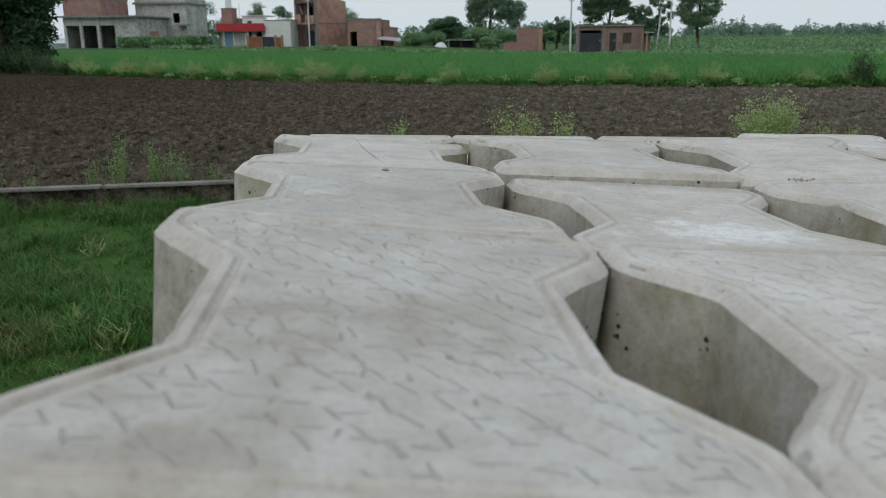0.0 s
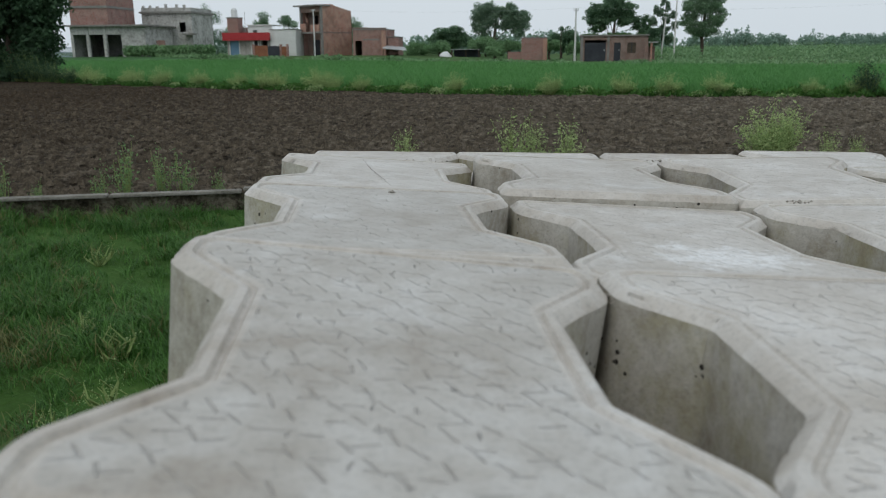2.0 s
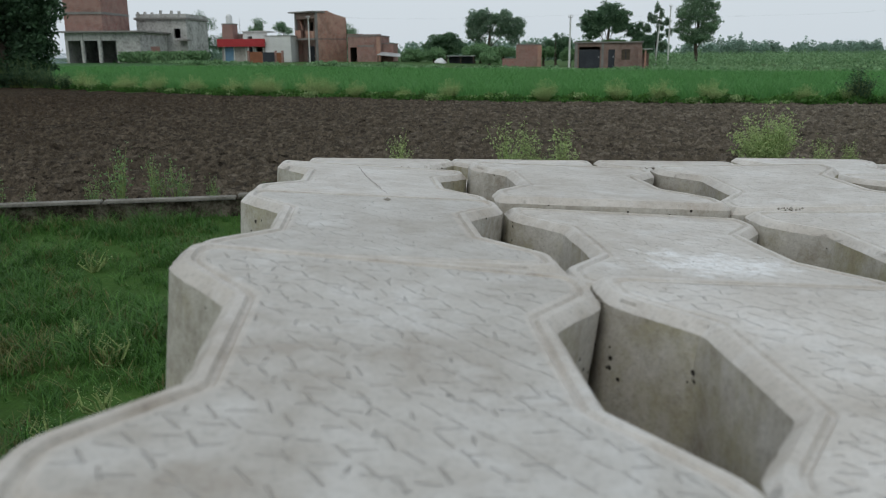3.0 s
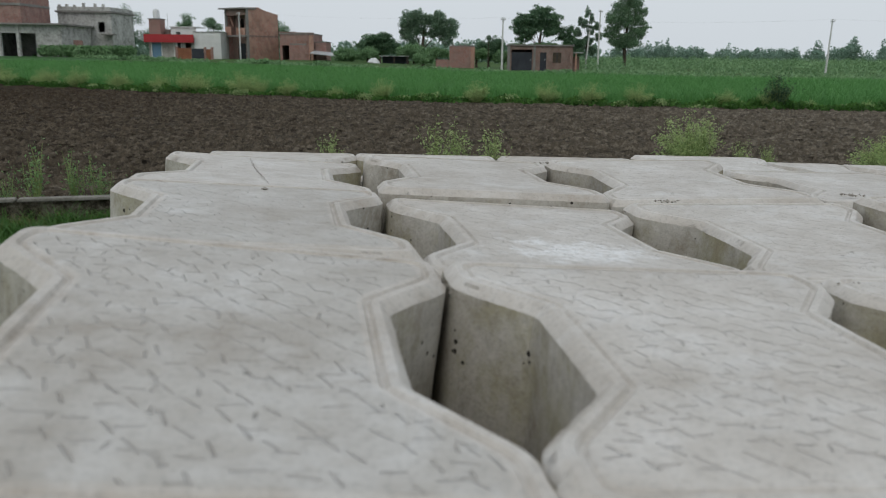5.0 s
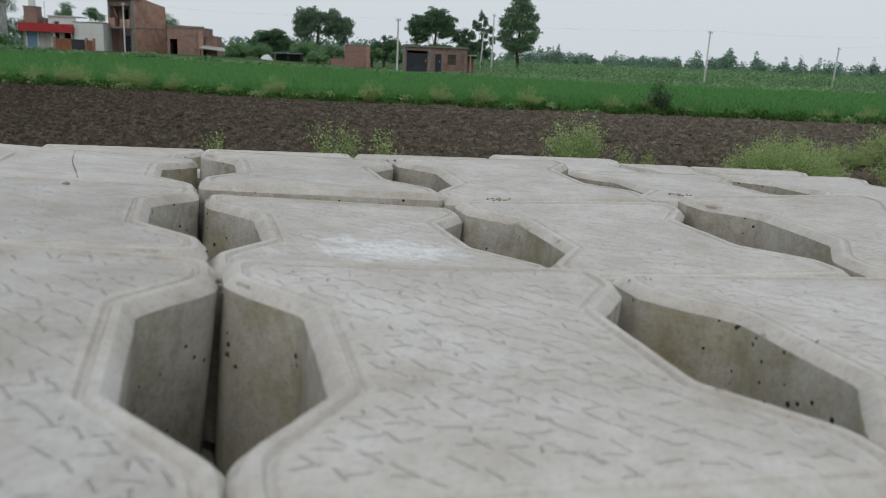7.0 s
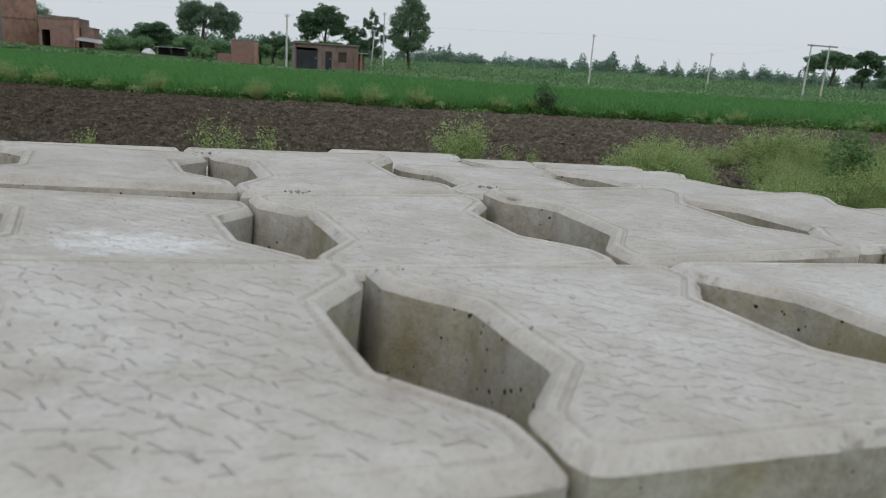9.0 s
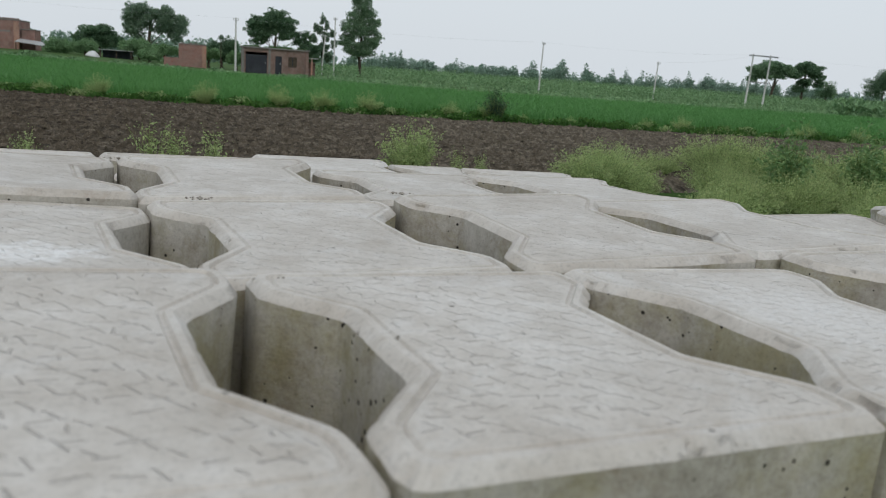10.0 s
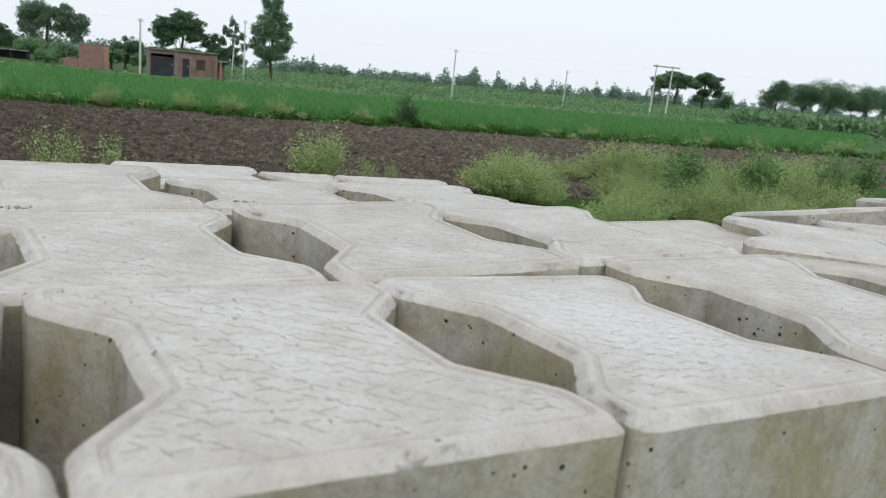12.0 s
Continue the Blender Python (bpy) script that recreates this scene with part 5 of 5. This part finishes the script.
def crops():
    """Tall crops and scrub beyond the rice, thicker to the east."""
    rng = random.Random(12)
    blobs = []
    for _ in range(3800):
        y = 43 + 160 * rng.random() ** 1.2
        x = rng.uniform(0.13, 1.4) * y
        if y < rice_far(x) + 1.5:
            continue
        h = rng.uniform(0.2, 0.38) if y < 79 else rng.uniform(0.7, 1.25) if y < 115 else rng.uniform(1.0, 1.7)
        blobs.append((x, y, h * 0.5, rng.uniform(0.8, 2.2), 0.9, h * 0.65))
    v, f = leaf_cloud(blobs, 190000, 0.22, rng)
    stuff("mixed_crops", v, f, "crop", "pale green mixed crops beyond the rice", "crops")
    blobs = []
    for _ in range(260):
        y = rng.uniform(44, 60)
        x = rng.uniform(0.92, 1.5) * y
        blobs.append((x, y, 0.75, 0.7, 0.6, 0.75))
    v, f = leaf_cloud(blobs, 18000, 0.34, rng, 1.4)
    stuff("maize", v, f, "crop", "tall standing maize beyond the rice", "maize")
    blobs = []
    for x in np.arange(-60, 16, 0.35):
        y = rice_far(x) + rng.uniform(0.5, 16) * (1 if x > -25 else 0.3)
        h = rng.uniform(0.12, 0.42)
        blobs.append((float(x), y, level(x, y) + h * 0.5, rng.uniform(0.5, 1.0), 0.5, h * 0.6))
    for x in np.arange(-52, -40.5, 0.5):
        blobs.append((float(x), 99.0, 1.3, 0.6, 0.6, 0.7))
    v, f = leaf_cloud(blobs, 20000, 0.30, rng)
    stuff("far_bank_scrub", v, f, "crop", "green scrub on the far bank of the rice", "scrub")


crops()


def blades(name, spots, material, label, category, rng):
    """Upright tapered blades: (x, y, z, height, width)."""
    v, f = [], []
    for x, y, z, h, w in spots:
        a = rng.uniform(0, 2 * math.pi)
        c, s = math.cos(a), math.sin(a)
        lean = rng.uniform(0.15, 1.0) * h
        b = rng.uniform(0, 2 * math.pi)
        lx, ly = math.cos(b) * lean, math.sin(b) * lean
        n = len(v)
        v += [(x - c * w, y - s * w, z), (x + c * w, y + s * w, z), (x + c * w * 0.7 + lx * 0.35, y + s * w * 0.7 + ly * 0.35, z + h * 0.6), (x - c * w * 0.7 + lx * 0.35, y - s * w * 0.7 + ly * 0.35, z + h * 0.6), (x + lx, y + ly, z + h)]
        f += [(n, n + 1, n + 2, n + 3), (n + 3, n + 2, n + 4)]
    return stuff(name, v, f, material, label, category)


def rice():
    rng = random.Random(30)
    spots = []
    for _ in range(170000):
        y = 20.5 * (3.7 ** (rng.random() ** 0.85))
        x = rng.uniform(-0.68, 1.22) * y
        if not field_edge(x) + 0.75 + 0.15 * noise.noise((x * 0.8, 0, 2)) < y < rice_far(x):
            continue
        k = y / 25
        h = 0.44 + 0.03 * noise.noise((x * 0.15, y * 0.15, 0)) + rng.uniform(-0.05, 0.06)
        spots.append((x, y, level(x, y) - 0.02, h, 0.015 * k))
    blades("rice_crop", spots, "rice", "bright green standing rice in the paddy", "rice", rng)


rice()


def near_grass():
    """Rough grass in tussocks of leaning blades, with short growth between them."""
    rng = random.Random(31)
    green, dry_or_brightened = ([], []), ([], [])

    def blade(x, y, z, way, lean, h, w, v, f):
        n = len(v)
        dx, dy = math.cos(way), math.sin(way)
        sx, sy = -dy * w, dx * w
        for t, k in ((0.0, 1.0), (0.45, 0.9), (0.8, 0.55)):
            r = lean * t * t
            v.append((x + dx * r - sx * k, y + dy * r - sy * k, z + h * (t - 0.25 * t * t)))
            v.append((x + dx * r + sx * k, y + dy * r + sy * k, z + h * (t - 0.25 * t * t)))
        v.append((x + dx * lean, y + dy * lean, z + h * 0.72))
        f.extend(((n, n + 1, n + 3, n + 2), (n + 2, n + 3, n + 5, n + 4), (n + 4, n + 5, n + 6)))

    made = 0
    for _ in range(45000):
        if made >= 11500:
            break
        if rng.random() < 0.7:
            y = 0.6 + 5.7 * rng.random() ** 0.8
            x = rng.uniform(-1.05, -0.06) * y - 0.25
        else:
            x, y = rng.uniform(-7, 3), rng.uniform(-2.5, 6.0)
        if y > kerb_y(x) - 0.04 or (-0.3 < x < 1.5 and 0.05 < y < 1.1):
            continue
        t = noise.noise((x * 1.4, y * 1.4, 4.0)) + 0.7 * noise.noise((x * 4.5, y * 4.5, 9.0))
        if rng.random() > 0.60 + 0.9 * t:
            continue
        made += 1
        tall = rng.uniform(0.05, 0.13) * (1.0 + 0.8 * max(t, -0.4)) * (1.35 if y > kerb_y(x) - 0.35 else 1.0)
        z = level(x, y) - 0.01
        kind = dry_or_brightened if rng.random() < 0.10 + 0.9 * max(noise.noise((x * 1.1 + 7, y * 1.6, 2.0)) - 0.12, 0) else green
        for _ in range(rng.randint(7, 13)):
            h = tall * rng.uniform(0.45, 1.15)
            blade(x + rng.gauss(0, 0.018), y + rng.gauss(0, 0.018), z, rng.uniform(0, 6.283), h * rng.uniform(0.3, 1.1), h, rng.uniform(0.0014, 0.0030), *kind)
    stuff("rough_grass", *green, "grass", "rough green grass below the stack", "grass")
    stuff("dry_grass", *dry_or_brightened, "dry_grass", "yellowing tufts in the rough grass", "grass")


near_grass()


def weed_mesh(seed, height, spread, stems, leaves):
    """Feathery weed: branching stems, small leaves and pale flower heads."""
    rng = random.Random(seed)
    bm = bmesh.new()
    lv, lf, hv, hf = [], [], [], []
    for _ in range(stems):
        a = rng.uniform(0, 2 * math.pi)
        r = spread * rng.random() ** 0.6
        h = height * rng.choice((0.5, 0.65, 0.8, 0.95, 1.2)) * rng.uniform(0.9, 1.1) * (1 - 0.3 * r / spread)
        tip = Vector((math.cos(a) * r, math.sin(a) * r, h))
        root = Vector((math.cos(a) * r * 0.25, math.sin(a) * r * 0.25, 0))
        mid = root.lerp(tip, 0.5) + Vector((rng.uniform(-0.04, 0.04), rng.uniform(-0.04, 0.04), 0.06 * height))
        tube(bm, [root, mid, tip], [0.005, 0.0035, 0.0015], 4)
        sprigs = [Vector((rng.gauss(0, 1), rng.gauss(0, 1), rng.uniform(-0.3, 0.8))) * 0.07 * height / 0.6 for _ in range(5)] + [Vector((0, 0, 0.02))]
        for _ in range(leaves):
            t = rng.uniform(0.15, 1.0)
            p = root.lerp(mid, t * 2) if t < 0.5 else mid.lerp(tip, t * 2 - 1)
            p = p + Vector(rng.choice(sprigs)) * t + Vector((rng.gauss(0, 1), rng.gauss(0, 1), rng.gauss(0, 0.7))) * 0.020 * height / 0.6
            s = rng.uniform(0.020, 0.052) * height / 0.6
            u = Vector((rng.gauss(0, 1), rng.gauss(0, 1), rng.gauss(0, 0.7))).normalized()
            w = u.cross(Vector((rng.gauss(0, 1), rng.gauss(0, 1), rng.gauss(0, 1)))).normalized()
            n = len(lv)
            lv += [p - u * s * 0.5, p + w * s * 0.2, p + u * s * 0.5, p - w * s * 0.2]
            lf += [(n, n + 1, n + 2), (n, n + 2, n + 3)]
        for _ in range(max(1, leaves // 16)):
            p = tip + Vector((rng.gauss(0, 0.035), rng.gauss(0, 0.035), rng.gauss(0, 0.025))) * height / 0.6
            s = rng.uniform(0.005, 0.010) * height / 0.6
            n = len(hv)
            hv += [p + Vector(q) * s for q in ((1, 0, -0.5), (-0.5, 0.87, -0.5), (-0.5, -0.87, -0.5), (0, 0, 1))]
            hf += [(n, n + 1, n + 3), (n + 1, n + 2, n + 3), (n + 2, n, n + 3)]
    return bm, (lv, lf), (hv, hf)


def weed(x, y, z, seed, height, spread, stems, leaves, leaf, label, group, heads=True):
    w = thing("weed_plant", pose(x, y, z), label, "weed", group)
    bm, (lv, lf), (hv, hf) = weed_mesh(seed, height, spread, stems, leaves)
    part("stem", bm, MAT["stem"], w)["kind"] = "stuff"
    o = new("foliage", raw_mesh("foliage", lv, lf, MAT[leaf]))
    o.parent, o["kind"] = w, "stuff"
    if heads:
        o = new("bloom", raw_mesh("bloom", hv, hf, MAT["flower"]))
        o.parent, o["kind"] = w, "stuff"
    return w


FEATHERY = "feathery yellow-green weed with pale flower heads"
weed_a = weed(2.45, 8.7, 0.0, 1, 0.56, 0.38, 90, 60, "weed", FEATHERY, "weeds along the field edge")
weed_b = weed(-0.25, 7.8, 0.0, 2, 0.58, 0.24, 26, 24, "weed", FEATHERY, "weeds along the field edge")
weed_c = weed(5.0, 8.8, 0.0, 3, 0.46, 0.55, 110, 74, "weed", "low sprawling yellow-green weed beside the field", "weeds along the field edge")
R = random.Random(77)


def again(src, x, y, scale=1.0):
    o = copy_thing(src, pose(x, y, 0, 0, 0, R.uniform(0, 360)) @ Matrix.Scale(scale, 4))
    return o


again(weed_b, 0.27, 7.8, 0.9)
again(weed_b, -0.05, 7.9, 0.85)
again(weed_b, -1.35, 8.0, 0.72)
again(weed_b, 2.95, 8.6, 0.62)
again(weed_b, 3.35, 8.9, 0.5)
for k in range(30):
    y = R.uniform(5.4, 10.2)
    x = y * R.uniform(0.54 if y > 7.6 else 0.68, 1.2)
    tall = R.choice((0.65, 0.8, 1.0, 1.2)) * (1.0 if y > 7 else 0.72)
    again(weed_c, x, y, tall)
    for _ in range(R.randint(1, 3)):
        again(weed_c if R.random() < 0.8 else weed_a, x + R.uniform(-0.5, 0.5), y + R.uniform(-0.4, 0.4), tall * R.uniform(0.5, 0.8))
weed_d = weed(-3.3, 6.0, 0.0, 31, 0.50, 0.16, 14, 24, "shrub", "thin dark green weed beside the kerb", "weeds along the field edge", heads=False)
for x, y, s in ((-2.9, 6.15, 0.8), (-3.45, 5.9, 0.6), (-2.2, 6.3, 0.4), (-4.2, 5.75, 0.7), (-3.05, 6.1, 0.9), (-3.9, 5.75, 0.45), (-2.6, 6.2, 0.5)):
    again(weed_d, x, y, s)
sprig = weed(-1.0, 1.85, level(-1.0, 1.85), 21, 0.12, 0.10, 12, 16, "bund", "spindly flowering weed in the rough grass", "sprigs in the grass")
for x, y, s in ((-0.95, 1.65, 0.9), (-1.15, 2.0, 1.0), (-1.3, 2.1, 1.2), (-1.5, 2.45, 1.1), (-1.2, 2.3, 0.8), (-0.85, 1.5, 0.8), (-1.7, 2.9, 1.2), (-2.0, 3.1, 1.0), (-1.05, 2.9, 1.3), (-2.6, 4.3, 1.2), (-1.35, 1.8, 0.9), (-1.55, 2.2, 1.0)):
    again(sprig, x, y, s).location.z = level(x, y)
SHRUB = "small green broad-leaved shrub in the weeds"
shrub = weed(6.3, 7.25, 0.0, 8, 0.95, 0.24, 40, 46, "shrub", SHRUB, "shrubs beside the field", heads=False)
for x, y, s in ((7.45, 7.3, 1.0), (8.8, 7.4, 0.95), (9.7, 7.7, 1.0)):
    again(shrub, x, y, s)


def bund():
    """The overgrown bank between ploughed field and rice."""
    rng = random.Random(55)
    blobs = []
    for x in np.arange(-32, 34, 0.16):
        y = field_edge(x) + rng.uniform(0.05, 0.7)
        h = rng.uniform(0.06, 0.20)
        blobs.append((float(x), y, level(x, y) + h * 0.4, rng.uniform(0.15, 0.35), 0.2, h * 0.7))
    v, f = leaf_cloud(blobs[::2] + blobs[1::4], 46000, 0.075, rng, 1.6)
    stuff("bank_growth", v, f, "grass", "low green growth on the bank of the rice", "scrub")
    v, f = leaf_cloud(blobs[3::6], 11000, 0.06, rng, 1.6)
    stuff("bank_herbs", v, f, "bund", "pale yellow-green herbs on the bank of the rice", "scrub")


bund()
tuft = weed(-8.0, field_edge(-8.0) + 0.4, 0.05, 15, 0.50, 0.42, 80, 56, "tuft", "pale yellow-green bushy weed on the field bank", "weeds on the field bank", heads=False)
for x, s in [(x, R.uniform(0.75, 1.2)) for x in np.arange(-21, -4, 1.15)] + [(x, R.choice((0.4, 0.55, 0.75, 0.95))) for x in np.arange(-4, 30, 1.45)] + [(x, 0.8) for x in np.arange(-30, -21, 1.6)]:
    x = float(x) + R.uniform(-0.5, 0.5)
    again(tuft, x, field_edge(x) + R.uniform(0.25, 0.6), s).location.z = 0.04
dark_bush = weed(7.9, field_edge(7.9) + 0.3, 0.05, 18, 0.85, 0.45, 60, 44, "tree_dark", "dark rounded bush on the field bank", "bushes on the field bank", heads=False)
for x, s in ((-18.0, 0.8), (-18.9, 1.0), (-19.8, 1.25), (-20.7, 1.4), (-21.6, 1.5), (-22.5, 1.6), (-23.4, 1.5), (-24.4, 1.7)):
    again(dark_bush, x, field_edge(x) - 0.1, s)


def clods():
    """Loose lumps of ploughed soil."""
    rng = random.Random(61)
    ico = [(0, 0, 1), (0.9, 0, 0.1), (-0.2, 0.9, 0.0), (-0.8, -0.5, 0.1), (0.4, -0.85, 0.05)]
    v, f = [], []
    for _ in range(75000):
        y = 5.6 + 18.5 * rng.random() ** 1.3
        x = rng.uniform(-0.75, 1.05) * y
        if y < kerb_y(x) + 0.25 or y > field_edge(x) - 0.3:
            continue
        s = 0.012 + 0.050 * rng.random() ** 2.2 * (0.8 + 0.03 * y)
        a = rng.uniform(0, 6.28)
        c, q = math.cos(a), math.sin(a)
        z = level(x, y) - 0.3 * s
        n = len(v)
        for px, py, pz in ico:
            k = s * rng.uniform(0.7, 1.3)
            v.append((x + (c * px - q * py) * k, y + (q * px + c * py) * k, z + pz * k))
        f += [(n, n + 1, n + 2), (n, n + 2, n + 3), (n, n + 3, n + 4), (n, n + 4, n + 1)]
    stuff("soil_clods", v, f, "clod", "loose dark brown clods on the ploughed field", "soil")


clods()
